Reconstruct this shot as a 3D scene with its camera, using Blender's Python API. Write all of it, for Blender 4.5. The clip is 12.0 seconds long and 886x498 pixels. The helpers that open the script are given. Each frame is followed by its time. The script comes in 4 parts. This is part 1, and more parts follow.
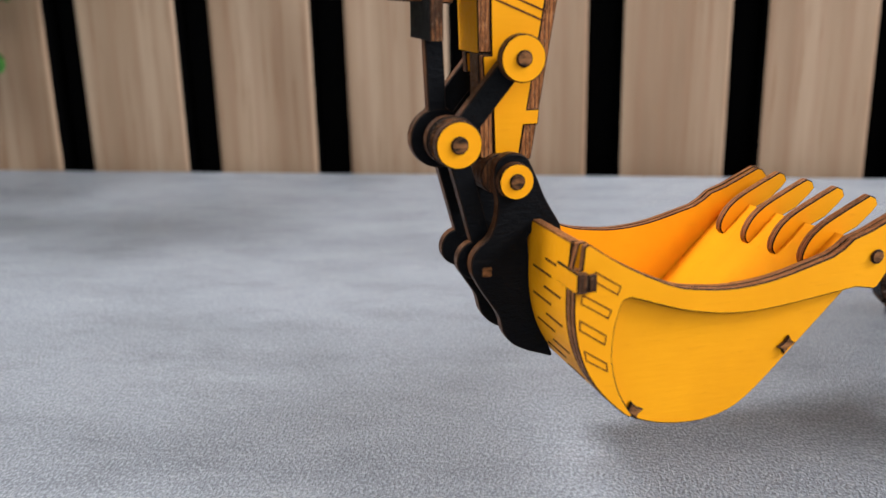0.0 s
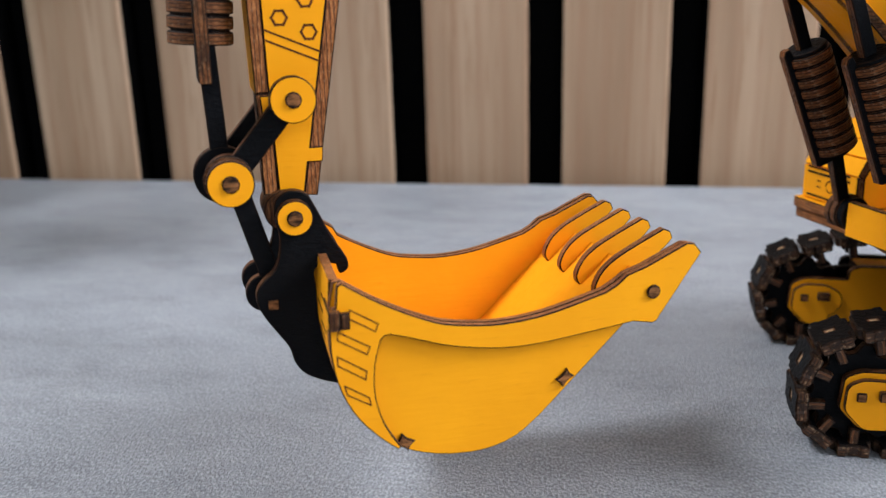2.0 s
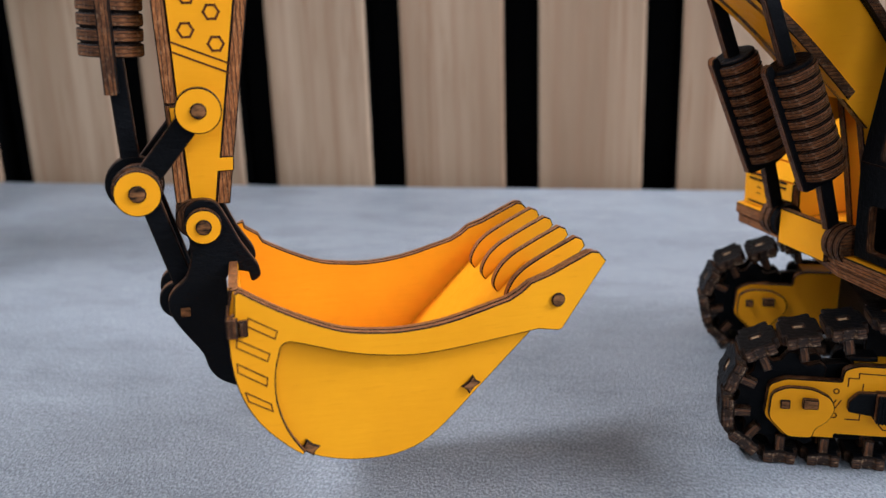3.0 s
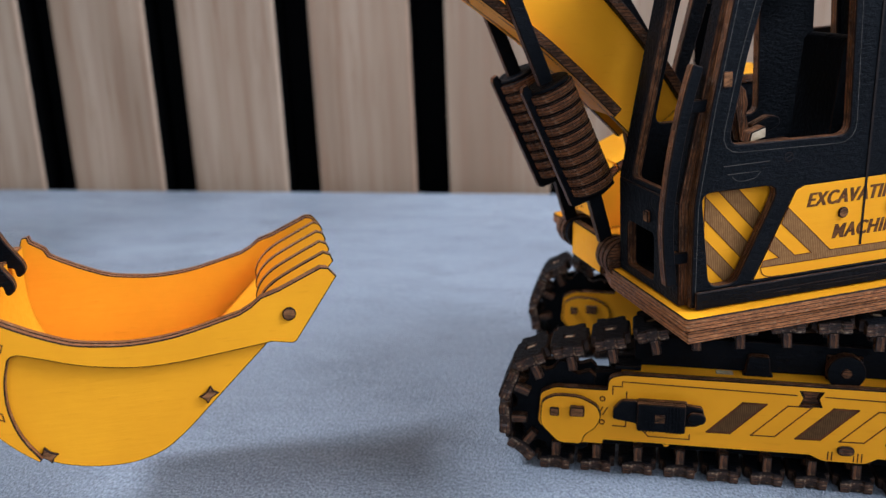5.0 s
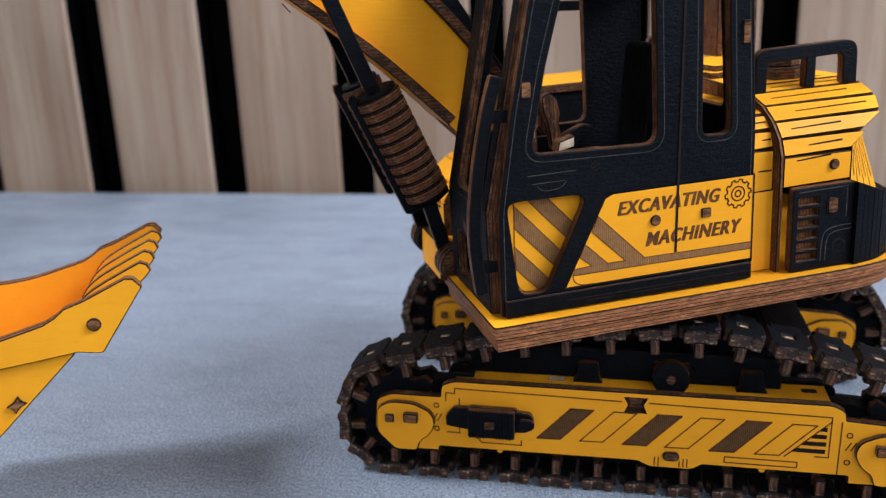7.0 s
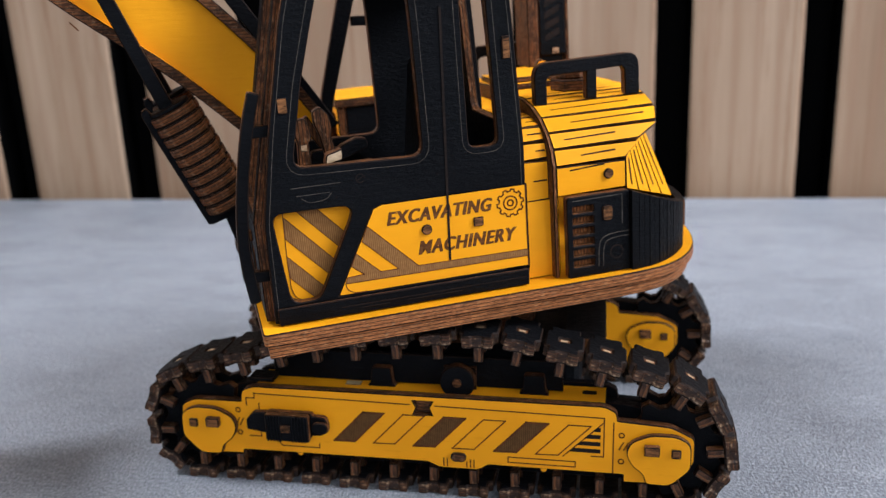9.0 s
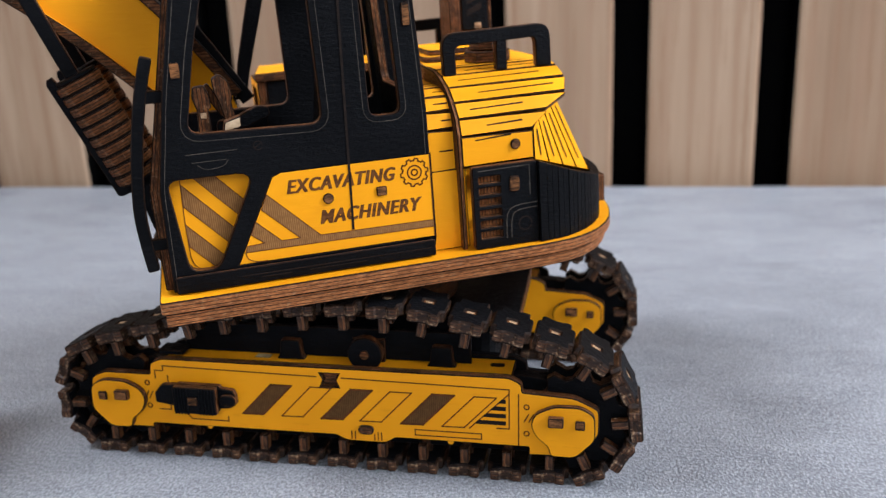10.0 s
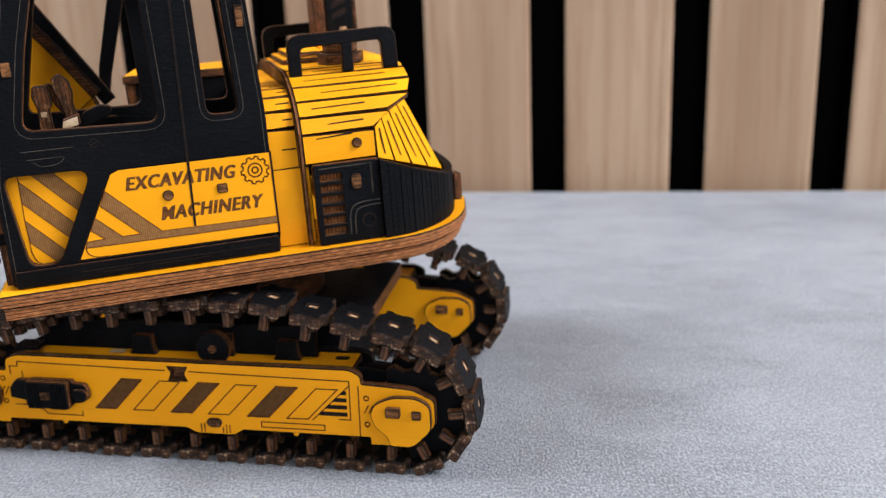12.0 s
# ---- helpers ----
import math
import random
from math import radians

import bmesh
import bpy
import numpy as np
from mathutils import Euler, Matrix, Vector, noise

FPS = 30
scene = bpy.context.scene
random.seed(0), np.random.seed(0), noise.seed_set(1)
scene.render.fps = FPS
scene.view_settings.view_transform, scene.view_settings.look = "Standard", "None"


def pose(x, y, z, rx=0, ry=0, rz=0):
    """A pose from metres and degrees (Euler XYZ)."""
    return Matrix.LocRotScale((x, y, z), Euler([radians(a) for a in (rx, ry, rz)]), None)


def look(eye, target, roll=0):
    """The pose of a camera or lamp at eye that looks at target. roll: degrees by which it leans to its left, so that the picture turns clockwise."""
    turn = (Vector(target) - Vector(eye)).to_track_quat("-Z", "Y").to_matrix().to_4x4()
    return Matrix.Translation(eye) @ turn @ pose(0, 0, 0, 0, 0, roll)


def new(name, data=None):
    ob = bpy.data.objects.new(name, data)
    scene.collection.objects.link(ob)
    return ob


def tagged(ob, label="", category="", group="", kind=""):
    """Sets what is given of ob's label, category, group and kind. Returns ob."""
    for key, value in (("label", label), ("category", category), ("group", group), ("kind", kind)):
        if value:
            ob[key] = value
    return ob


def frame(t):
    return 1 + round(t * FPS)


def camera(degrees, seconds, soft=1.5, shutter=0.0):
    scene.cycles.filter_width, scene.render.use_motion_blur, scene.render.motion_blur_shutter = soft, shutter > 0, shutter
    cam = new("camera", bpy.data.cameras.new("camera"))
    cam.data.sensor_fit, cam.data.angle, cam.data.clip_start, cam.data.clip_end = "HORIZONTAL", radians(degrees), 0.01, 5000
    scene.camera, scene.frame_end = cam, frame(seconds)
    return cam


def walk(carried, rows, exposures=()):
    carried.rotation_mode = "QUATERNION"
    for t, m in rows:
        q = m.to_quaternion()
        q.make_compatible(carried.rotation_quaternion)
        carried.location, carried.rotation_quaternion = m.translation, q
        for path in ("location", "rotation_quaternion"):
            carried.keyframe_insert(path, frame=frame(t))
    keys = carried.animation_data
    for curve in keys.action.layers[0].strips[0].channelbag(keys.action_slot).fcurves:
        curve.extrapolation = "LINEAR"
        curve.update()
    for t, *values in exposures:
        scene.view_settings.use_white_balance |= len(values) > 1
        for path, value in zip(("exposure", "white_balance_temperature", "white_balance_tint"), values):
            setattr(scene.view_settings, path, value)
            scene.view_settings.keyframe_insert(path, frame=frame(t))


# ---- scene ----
cam = camera(51.64, 12.0, 1.25)
PATH = [
    (0, (0.02503, 0.00400, 0.09979), (0.01066, 0.19535, 0.04340), -0.330),
    (0.5, (0.03571, 0.00463, 0.10205), (0.02050, 0.19571, 0.04499), -0.403),
    (1, (0.04473, 0.00479, 0.10350), (0.02808, 0.19563, 0.04603), -0.515),
    (1.5, (0.05606, 0.00461, 0.10641), (0.03783, 0.19532, 0.04901), -0.634),
    (2, (0.06850, 0.00581, 0.10748), (0.04851, 0.19632, 0.04998), -0.677),
    (2.5, (0.07826, 0.00461, 0.10867), (0.05640, 0.19496, 0.05130), -0.867),
    (4.3, (0.11935, 0.01340, 0.11057), (0.09502, 0.20332, 0.05279), -0.763),
    (4.5, (0.12523, 0.01263, 0.11140), (0.10129, 0.20261, 0.05365), -0.878),
    (5, (0.14018, 0.00631, 0.11395), (0.11506, 0.19607, 0.05599), -1.284),
    (5.5, (0.14972, 0.00921, 0.11524), (0.12626, 0.19912, 0.05705), -1.193),
    (6, (0.15449, 0.00926, 0.11532), (0.13174, 0.19920, 0.05695), -1.117),
    (6.5, (0.16465, 0.01033, 0.11640), (0.14144, 0.20015, 0.05781), -1.230),
    (6.7, (0.16948, 0.01029, 0.11611), (0.14611, 0.20001, 0.05727), -1.273),
    (8.3, (0.20012, 0.01257, 0.11795), (0.17748, 0.20230, 0.05886), -1.910),
    (8.5, (0.20565, 0.01149, 0.11868), (0.18325, 0.20123, 0.05953), -1.863),
    (9, (0.22130, 0.01000, 0.11881), (0.19919, 0.19977, 0.05967), -1.740),
    (9.5, (0.23025, 0.01185, 0.11456), (0.20799, 0.20157, 0.05530), -1.722),
    (10, (0.24096, 0.01142, 0.11157), (0.21948, 0.20132, 0.05260), -1.531),
    (10.5, (0.24746, 0.01084, 0.10960), (0.22676, 0.20097, 0.05111), -1.353),
    (11, (0.25515, 0.00947, 0.11011), (0.23549, 0.20003, 0.05263), -1.296),
    (11.5, (0.26378, 0.00920, 0.10718), (0.24506, 0.20004, 0.05037), -1.397),
    (12, (0.27226, 0.00792, 0.10899), (0.25479, 0.19896, 0.05242), -1.370),
]
walk(cam, [(t, look(eye, target, roll)) for t, eye, target, roll in PATH], [(0, -0.2, 6080, 9), (2.5, -0.3, 5820, 9), (4.5, -0.37, 5150, 8), (6.5, -0.36, 5150, 9), (8.5, -0.31, 5650, 10), (9.5, -0.28, 5780, 11), (12, -0.16, 6050, 11)])
from mathutils.geometry import tessellate_polygon

cam.data.dof.use_dof = True
cam.data.dof.focus_distance = 0.185
cam.data.dof.aperture_fstop = 19.0

# ---- light ----
world = bpy.data.worlds.new("sky")
scene.world = world
world.use_nodes = True
wn = world.node_tree.nodes
sky = wn.new("ShaderNodeTexSky")
sky.sky_type = "NISHITA"
sky.sun_disc = False
sky.sun_elevation, sky.sun_rotation = radians(38), radians(120)
wn["Background"].inputs["Strength"].default_value = 0.1
world.node_tree.links.new(sky.outputs[0], wn["Background"].inputs["Color"])


def daylight_lamp(name, m, width, height, watts, colour):
    data = bpy.data.lights.new(name, "AREA")
    data.shape, data.size, data.size_y, data.energy, data.color = "RECTANGLE", width, height, watts, colour
    ob = new(name, data)
    ob.matrix_world = m
    return ob


# added daylight lamps in unseen openings: one in the roof, one in front, two east
DAY = (1.0, 0.985, 0.97)
daylight_lamp("roof_window_light", look((-1.20, 0.18, 1.91), (0.10, 0.20, 0)), 0.65, 0.38, 75, DAY)
daylight_lamp("front_window_light", look((0.50, -2.32, 1.30), (0.25, 0.20, 0.05)), 1.20, 0.90, 23, DAY)
daylight_lamp("side_window_light", look((1.88, 0.08, 1.45), (0.20, 0.20, 0.0)), 0.75, 0.70, 76, DAY)
daylight_lamp("east_window_light", look((1.88, -0.85, 1.20), (0.20, 0.10, 0.10)), 0.75, 1.0, 20, (0.96, 0.98, 1.0))
scene.view_settings.exposure = 0.0

# ---- materials ----


def material(name, rough=0.5, spec=0.4):
    m = bpy.data.materials.new(name)
    m.use_nodes = True
    b = m.node_tree.nodes["Principled BSDF"]
    b.inputs["Roughness"].default_value = rough
    b.inputs["Specular IOR Level"].default_value = spec
    return m, m.node_tree, b


def node(tree, kind, **values):
    n = tree.nodes.new(kind)
    for key, value in values.items():
        n.inputs[key].default_value = value
    return n


def coords(tree, scale, source="Object"):
    c = tree.nodes.new("ShaderNodeTexCoord")
    mp = node(tree, "ShaderNodeMapping", Scale=scale)
    tree.links.new(c.outputs[source], mp.inputs["Vector"])
    return mp.outputs["Vector"]


def noise_tex(tree, vec, scale, detail=4.0, rough=0.55):
    n = node(tree, "ShaderNodeTexNoise", Scale=scale, Detail=detail, Roughness=rough)
    tree.links.new(vec, n.inputs["Vector"])
    return n.outputs["Fac"]


def ramp(tree, fac, stops):
    r = tree.nodes.new("ShaderNodeValToRGB")
    e = r.color_ramp.elements
    while len(e) < len(stops):
        e.new(0.5)
    for k, (pos, col) in zip(e, stops):
        k.position, k.color = pos, (*col, 1.0)
    tree.links.new(fac, r.inputs["Fac"])
    return r.outputs["Color"]


def mix(tree, fac, a, b, mode="MIX"):
    m = tree.nodes.new("ShaderNodeMix")
    m.data_type, m.blend_type = "RGBA", mode
    for value, socket in ((fac, m.inputs[0]), (a, m.inputs[6]), (b, m.inputs[7])):
        if isinstance(value, (int, float)):
            socket.default_value = value
        elif isinstance(value, tuple):
            socket.default_value = (*value, 1.0)
        else:
            tree.links.new(value, socket)
    return m.outputs[2]


def bump(tree, bsdf, height, strength, distance):
    b = node(tree, "ShaderNodeBump", Strength=strength, Distance=distance)
    tree.links.new(height, b.inputs["Height"])
    tree.links.new(b.outputs["Normal"], bsdf.inputs["Normal"])


def grey_range(tree, fac, lo, hi):
    return ramp(tree, fac, [(0.3, (lo,) * 3), (0.7, (hi,) * 3)])


def painted_ply(name, dark, light, rough, scuff, spec, relief=0.3, stretch=(140, 900, 900)):
    """Paint over thin plywood: a little wood grain shows through it, with worn specks."""
    m, t, b = material(name, rough, spec)
    grain = noise_tex(t, coords(t, stretch), 1.0, 5.0, 0.6)
    cloud = noise_tex(t, coords(t, (1, 1, 1)), 60.0, 3.0)
    col = ramp(t, cloud, [(0.3, dark), (0.7, light)])
    col = mix(t, ramp(t, grain, [(0.62, (0, 0, 0)), (0.8, (0.5, 0.5, 0.5))]), col, scuff)
    t.links.new(col, b.inputs["Base Color"])
    t.links.new(grey_range(t, grain, rough - 0.08, rough + 0.12), b.inputs["Roughness"])
    bump(t, b, grain, relief, 0.0003)
    return m


YELLOW = painted_ply("yellow_paint", (0.75, 0.300, 0.0020), (0.81, 0.333, 0.0028), 0.44, (0.58, 0.200, 0.003), 0.10)
BLACK = painted_ply("black_paint", (0.0022, 0.0024, 0.0030), (0.0045, 0.0048, 0.0058), 0.45, (0.008, 0.0083, 0.0095), 0.06, 0.95, (700, 1000, 1500))


def burnt_ply(name, tone, char=0.5, pale=0.35, gloss=0.3):
    """The laser-cut edge of plywood: three plies, scorched to brown, charred in patches, with glints painted as pale
    spots and ticks, by the edge's own length and thickness.
    """
    m, t, b = material(name, 0.42, gloss)
    streak = noise_tex(t, coords(t, (0.55, 5.0, 1), "UV"), 1.0, 6.0, 0.7)
    patch = noise_tex(t, coords(t, (0.22, 0.5, 1), "UV"), 1.0, 3.0, 0.6)
    glint_spot = noise_tex(t, coords(t, (0.75, 1.1, 1), "UV"), 1.0, 4.0, 0.7)
    glint_tick = noise_tex(t, coords(t, (3.2, 0.25, 1), "UV"), 1.0, 2.0, 0.5)
    plies = node(t, "ShaderNodeTexWave", Scale=0.40, Distortion=0.9, Detail=2.0)
    plies.bands_direction = "Y"
    t.links.new(coords(t, (0.25, 1, 1), "UV"), plies.inputs["Vector"])
    brown = [(0.30, (0.020, 0.0075, 0.003)), (0.46, (0.120, 0.041, 0.012)), (0.58, (0.225, 0.086, 0.027)), (0.74, (0.38, 0.188, 0.076))]
    col = ramp(t, streak, [(x, tuple(c * tone for c in k)) for x, k in brown])
    col = mix(t, ramp(t, plies.outputs["Fac"], [(0.02, (0.85,) * 3), (0.30, (0, 0, 0))]), col, (0.020 * tone, 0.009 * tone, 0.005 * tone))
    col = mix(t, ramp(t, patch, [(0.40, (char,) * 3), (0.56, (0, 0, 0))]), col, (0.010, 0.0045, 0.0025))
    # highlights of the edge go into its colour here, as pale spots and ticks
    col = mix(t, ramp(t, glint_spot, [(0.56, (0, 0, 0)), (0.68, (pale,) * 3)]), col, (0.50, 0.34, 0.20))
    col = mix(t, ramp(t, glint_tick, [(0.66, (0, 0, 0)), (0.72, (pale * 0.8,) * 3)]), col, (0.42, 0.27, 0.15))
    t.links.new(col, b.inputs["Base Color"])
    t.links.new(grey_range(t, glint_spot, 0.55, 0.28), b.inputs["Roughness"])
    bump(t, b, streak, 0.6, 0.0004)
    return m


EDGE = burnt_ply("burnt_plywood_edge", 0.85, 0.7, 0.22, 0.15)
PALE_EDGE = burnt_ply("singed_plywood_edge", 1.9, 0.3, 0.25, 0.12)
# link and charred edges: real char, toned down further for shade round the shoes
LINK_EDGE = burnt_ply("dark_link_edge", 0.85, 0.9, 0.5, 0.3)
RING_EDGE = burnt_ply("ring_plywood_edge", 1.1, 0.45, 0.3, 0.12)
CHAR_EDGE = burnt_ply("charred_plywood_edge", 0.45, 0.92, 0.6, 0.3)


def bare_ply(name, lo, hi, sharp=0.2):
    m, t, b = material(name, 0.65, 0.12)
    g = noise_tex(t, coords(t, (250, 900, 900)), 1.0, 6.0, 0.7)
    t.links.new(ramp(t, g, [(0.5 - sharp, lo), (0.5 + sharp, hi)]), b.inputs["Base Color"])
    bump(t, b, g, 0.5, 0.0003)
    return m


PEG = bare_ply("scorched_peg_wood", (0.008, 0.004, 0.002), (0.25, 0.105, 0.036), 0.12)
CHAR = bare_ply("charred_corner", (0.004, 0.002, 0.0015), (0.018, 0.008, 0.004))
SCORCH = bare_ply("engraved_line", (0.040, 0.012, 0.004), (0.15, 0.046, 0.010))
SLOT = bare_ply("dark_slot", (0.006, 0.004, 0.003), (0.018, 0.010, 0.007))


TENON = bare_ply("scorched_tenon", (0.05, 0.024, 0.012), (0.46, 0.30, 0.17), 0.12)
BARE = bare_ply("bare_wood", (0.30, 0.20, 0.11), (0.62, 0.47, 0.30))


def hatch_engraving(name, gain):
    """Fields that are engraved with fine slanted lines."""
    m, t, b = material(name, 0.7, 0.1)
    w = node(t, "ShaderNodeTexWave", Scale=760.0, Distortion=1.2, Detail=1.0)
    t.links.new(coords(t, (1, 1, 0.7)), w.inputs["Vector"])
    g = noise_tex(t, coords(t, (1, 1, 1)), 900.0, 3.0)
    col = ramp(t, w.outputs["Fac"], [(0.2, (0.21 * gain, 0.095 * gain, 0.027 * gain)), (0.8, (0.36 * gain, 0.19 * gain, 0.062 * gain))])
    col = mix(t, g, col, (0.13 * gain, 0.055 * gain, 0.018 * gain), "MIX")
    t.links.new(col, b.inputs["Base Color"])
    return m


HATCH = hatch_engraving("hatched_engraving", 1.0)
# pale lines on black: scuffs together with edge highlights put into the colour
SCUFF_GLINT = bare_ply("scuff_and_glint_paint", (0.014, 0.012, 0.011), (0.095, 0.078, 0.062))
DARK_HATCH = hatch_engraving("dark_hatched_engraving", 0.42)


def table_stone():
    """Pale grey laminate that imitates concrete: clouds, faint trowel streaks and stains, fine grit."""
    m, t, b = material("grey_stone_laminate", 0.42, 0.4)
    v = coords(t, (1, 0.62, 1))
    big = noise_tex(t, coords(t, (1, 1.6, 1)), 8.0, 6.0, 0.62)
    mid = noise_tex(t, coords(t, (1, 2.0, 1)), 30.0, 6.0, 0.68)
    vein = noise_tex(t, coords(t, (1, 3.2, 1)), 17.0, 7.0, 0.72)
    grit = noise_tex(t, v, 1700.0, 2.0, 0.6)
    col = ramp(t, big, [(0.28, (0.158, 0.168, 0.187)), (0.46, (0.222, 0.235, 0.259)), (0.7, (0.272, 0.287, 0.312))])
    col = mix(t, ramp(t, mid, [(0.50, (0, 0, 0)), (0.70, (0.50, 0.50, 0.50))]), col, (0.135, 0.140, 0.152))
    col = mix(t, ramp(t, vein, [(0.57, (0, 0, 0)), (0.66, (0.42, 0.42, 0.42))]), col, (0.108, 0.112, 0.124))
    col = mix(t, ramp(t, vein, [(0.33, (0.4, 0.4, 0.4)), (0.43, (0, 0, 0))]), col, (0.335, 0.348, 0.372))
    col = mix(t, ramp(t, grit, [(0.38, (0.52, 0.52, 0.52)), (0.48, (0, 0, 0))]), col, (0.080, 0.084, 0.095))
    col = mix(t, ramp(t, grit, [(0.53, (0, 0, 0)), (0.63, (0.52, 0.52, 0.52))]), col, (0.42, 0.43, 0.452))
    t.links.new(col, b.inputs["Base Color"])
    t.links.new(grey_range(t, mid, 0.36, 0.55), b.inputs["Roughness"])
    bump(t, b, grit, 0.7, 0.0008)
    return m


def oak():
    m, t, b = material("oak_veneer", 0.6, 0.3)
    info = t.nodes.new("ShaderNodeObjectInfo")
    shift = node(t, "ShaderNodeVectorMath")
    shift.operation = "MULTIPLY_ADD"
    t.links.new(coords(t, (1, 1, 1)), shift.inputs[0])
    shift.inputs[1].default_value = (1, 1, 1)
    t.links.new(info.outputs["Random"], shift.inputs[2])
    sc = node(t, "ShaderNodeMapping", Scale=(42, 42, 2.6))
    t.links.new(shift.outputs[0], sc.inputs["Vector"])
    sc2 = node(t, "ShaderNodeMapping", Scale=(420, 420, 13))
    t.links.new(shift.outputs[0], sc2.inputs["Vector"])
    flow = noise_tex(t, sc.outputs[0], 1.0, 4.0, 0.6)
    pore = noise_tex(t, sc2.outputs[0], 1.0, 4.0, 0.65)
    col = ramp(t, flow, [(0.3, (0.272, 0.172, 0.103)), (0.5, (0.359, 0.241, 0.153)), (0.68, (0.437, 0.311, 0.208))])
    arch = node(t, "ShaderNodeTexWave", Scale=1.0, Distortion=7.0, Detail=3.0)
    arch.inputs["Detail Scale"].default_value = 0.6
    sc3 = node(t, "ShaderNodeMapping", Scale=(26, 26, 1.9))
    t.links.new(shift.outputs[0], sc3.inputs["Vector"])
    t.links.new(sc3.outputs[0], arch.inputs["Vector"])
    col = mix(t, ramp(t, arch.outputs["Fac"], [(0.62, (0, 0, 0)), (0.95, (0.38, 0.38, 0.38))]), col, (0.300, 0.175, 0.105))
    col = mix(t, ramp(t, pore, [(0.55, (0, 0, 0)), (0.64, (0.65, 0.65, 0.65))]), col, (0.262, 0.148, 0.081))
    t.links.new(col, b.inputs["Base Color"])
    bump(t, b, pore, 0.25, 0.0004)
    return m


def plain(name, colour, rough, scale=40.0, depth=0.12, spec=0.3):
    m, t, b = material(name, rough, spec)
    g = noise_tex(t, coords(t, (1, 1, 1)), scale, 5.0)
    a = tuple(c * (1 - depth) for c in colour)
    t.links.new(ramp(t, g, [(0.3, a), (0.7, colour)]), b.inputs["Base Color"])
    bump(t, b, g, 0.2, 0.0005)
    return m


STONE, OAK = table_stone(), oak()
FELT = plain("black_felt", (0.004, 0.004, 0.004), 0.95, 800.0, 0.4, 0.0)
PLASTER = plain("grey_plaster", (0.34, 0.34, 0.34), 0.85, 25.0, 0.05)
FLOOR_WOOD = plain("brown_floor", (0.28, 0.20, 0.14), 0.55, 8.0, 0.3)
LEAF = plain("green_leaf", (0.05, 0.17, 0.025), 0.45, 300.0, 0.4)
CLAY = plain("grey_pot", (0.30, 0.30, 0.31), 0.7, 80.0, 0.15)
LENS = plain("red_brown_lens", (0.34, 0.15, 0.05), 0.5, 400.0, 0.5)

# ---- building blocks; lengths in millimetres ----
MM = 0.001
BODY = pose(0, 0, 0, 0, 0, 22.0)
# the upper structure sits with its rear a little raised
DECK = BODY @ Matrix.Translation((0.220, 0, 0.0474)) @ Matrix.Rotation(radians(-2.6), 4, "Y") @ Matrix.Translation((-0.220, 0, -0.0474))
TRACKS = pose(0, 0, 0, 0, 0, -4.5)
AXES = {"uw": Matrix(((1, 0, 0), (0, 0, 1), (0, 1, 0))), "uv": Matrix(((1, 0, 0), (0, 1, 0), (0, 0, 1))), "vw": Matrix(((0, 0, 1), (1, 0, 0), (0, 1, 0)))}


def link_mesh(name, bm, mats, parent=None, place=None, label=""):
    me = bpy.data.meshes.new(name)
    bm.to_mesh(me)
    bm.free()
    for m in mats:
        me.materials.append(m)
    return link_data(name, me, parent, place, label)


def link_data(name, me, parent=None, place=None, label=""):
    ob = new(name, me)
    if parent is not None:
        ob.parent = parent
        if parent.type == "EMPTY":
            ob.matrix_parent_inverse = parent.matrix_basis.inverted()
    if place is not None:
        ob.matrix_basis = place
    return tagged(ob, label)


def fillet(pts, radius, steps=4):
    """A closed outline with rounded corners; a point may carry its own radius as a third number."""
    out, n = [], len(pts)
    for i, p in enumerate(pts):
        r = p[2] if len(p) > 2 else radius
        b, a, c = (Vector(q[:2]) for q in (p, pts[i - 1], pts[(i + 1) % n]))
        d1, d2 = a - b, c - b
        if r <= 0 or d1.length < 1e-6 or d2.length < 1e-6:
            out.append(tuple(b))
            continue
        cut = min(r, 0.45 * d1.length, 0.45 * d2.length)
        s, e = b + d1.normalized() * cut, b + d2.normalized() * cut
        for k in range(steps + 1):
            f = k / steps
            out.append(tuple((1 - f) ** 2 * s + 2 * f * (1 - f) * b + f * f * e))
    return out


def curve(pts, steps=5, closed=False):
    """A smooth line through points."""
    out, n = [], len(pts)
    for i in range(n if closed else n - 1):
        p = [Vector(pts[(i + k) % n] if closed else pts[min(max(i + k, 0), n - 1)]) for k in (-1, 0, 1, 2)]
        for s in range(steps):
            f = s / steps
            out.append(tuple(0.5 * (2 * p[1] + (p[2] - p[0]) * f + (2 * p[0] - 5 * p[1] + 4 * p[2] - p[3]) * f * f + (3 * p[1] - p[0] - 3 * p[2] + p[3]) * f ** 3)))
    if not closed:
        out.append(tuple(pts[-1]))
    return out


def disc(x, y, r, n=28):
    return [(x + r * math.cos(2 * math.pi * k / n), y + r * math.sin(2 * math.pi * k / n)) for k in range(n)]


def bar(x0, y0, x1, y1, width, round_ends=False):
    d = Vector((x1 - x0, y1 - y0)).normalized()
    s = Vector((-d.y, d.x)) * width / 2
    a, b = Vector((x0, y0)), Vector((x1, y1))
    if not round_ends:
        return [tuple(p) for p in (a - s, b - s, b + s, a + s)]
    out, h = [], math.atan2(d.y, d.x)
    for c, start in ((b, h - math.pi / 2), (a, h + math.pi / 2)):
        out += [(c.x + width / 2 * math.cos(start + math.pi * k / 8), c.y + width / 2 * math.sin(start + math.pi * k / 8)) for k in range(9)]
    return out


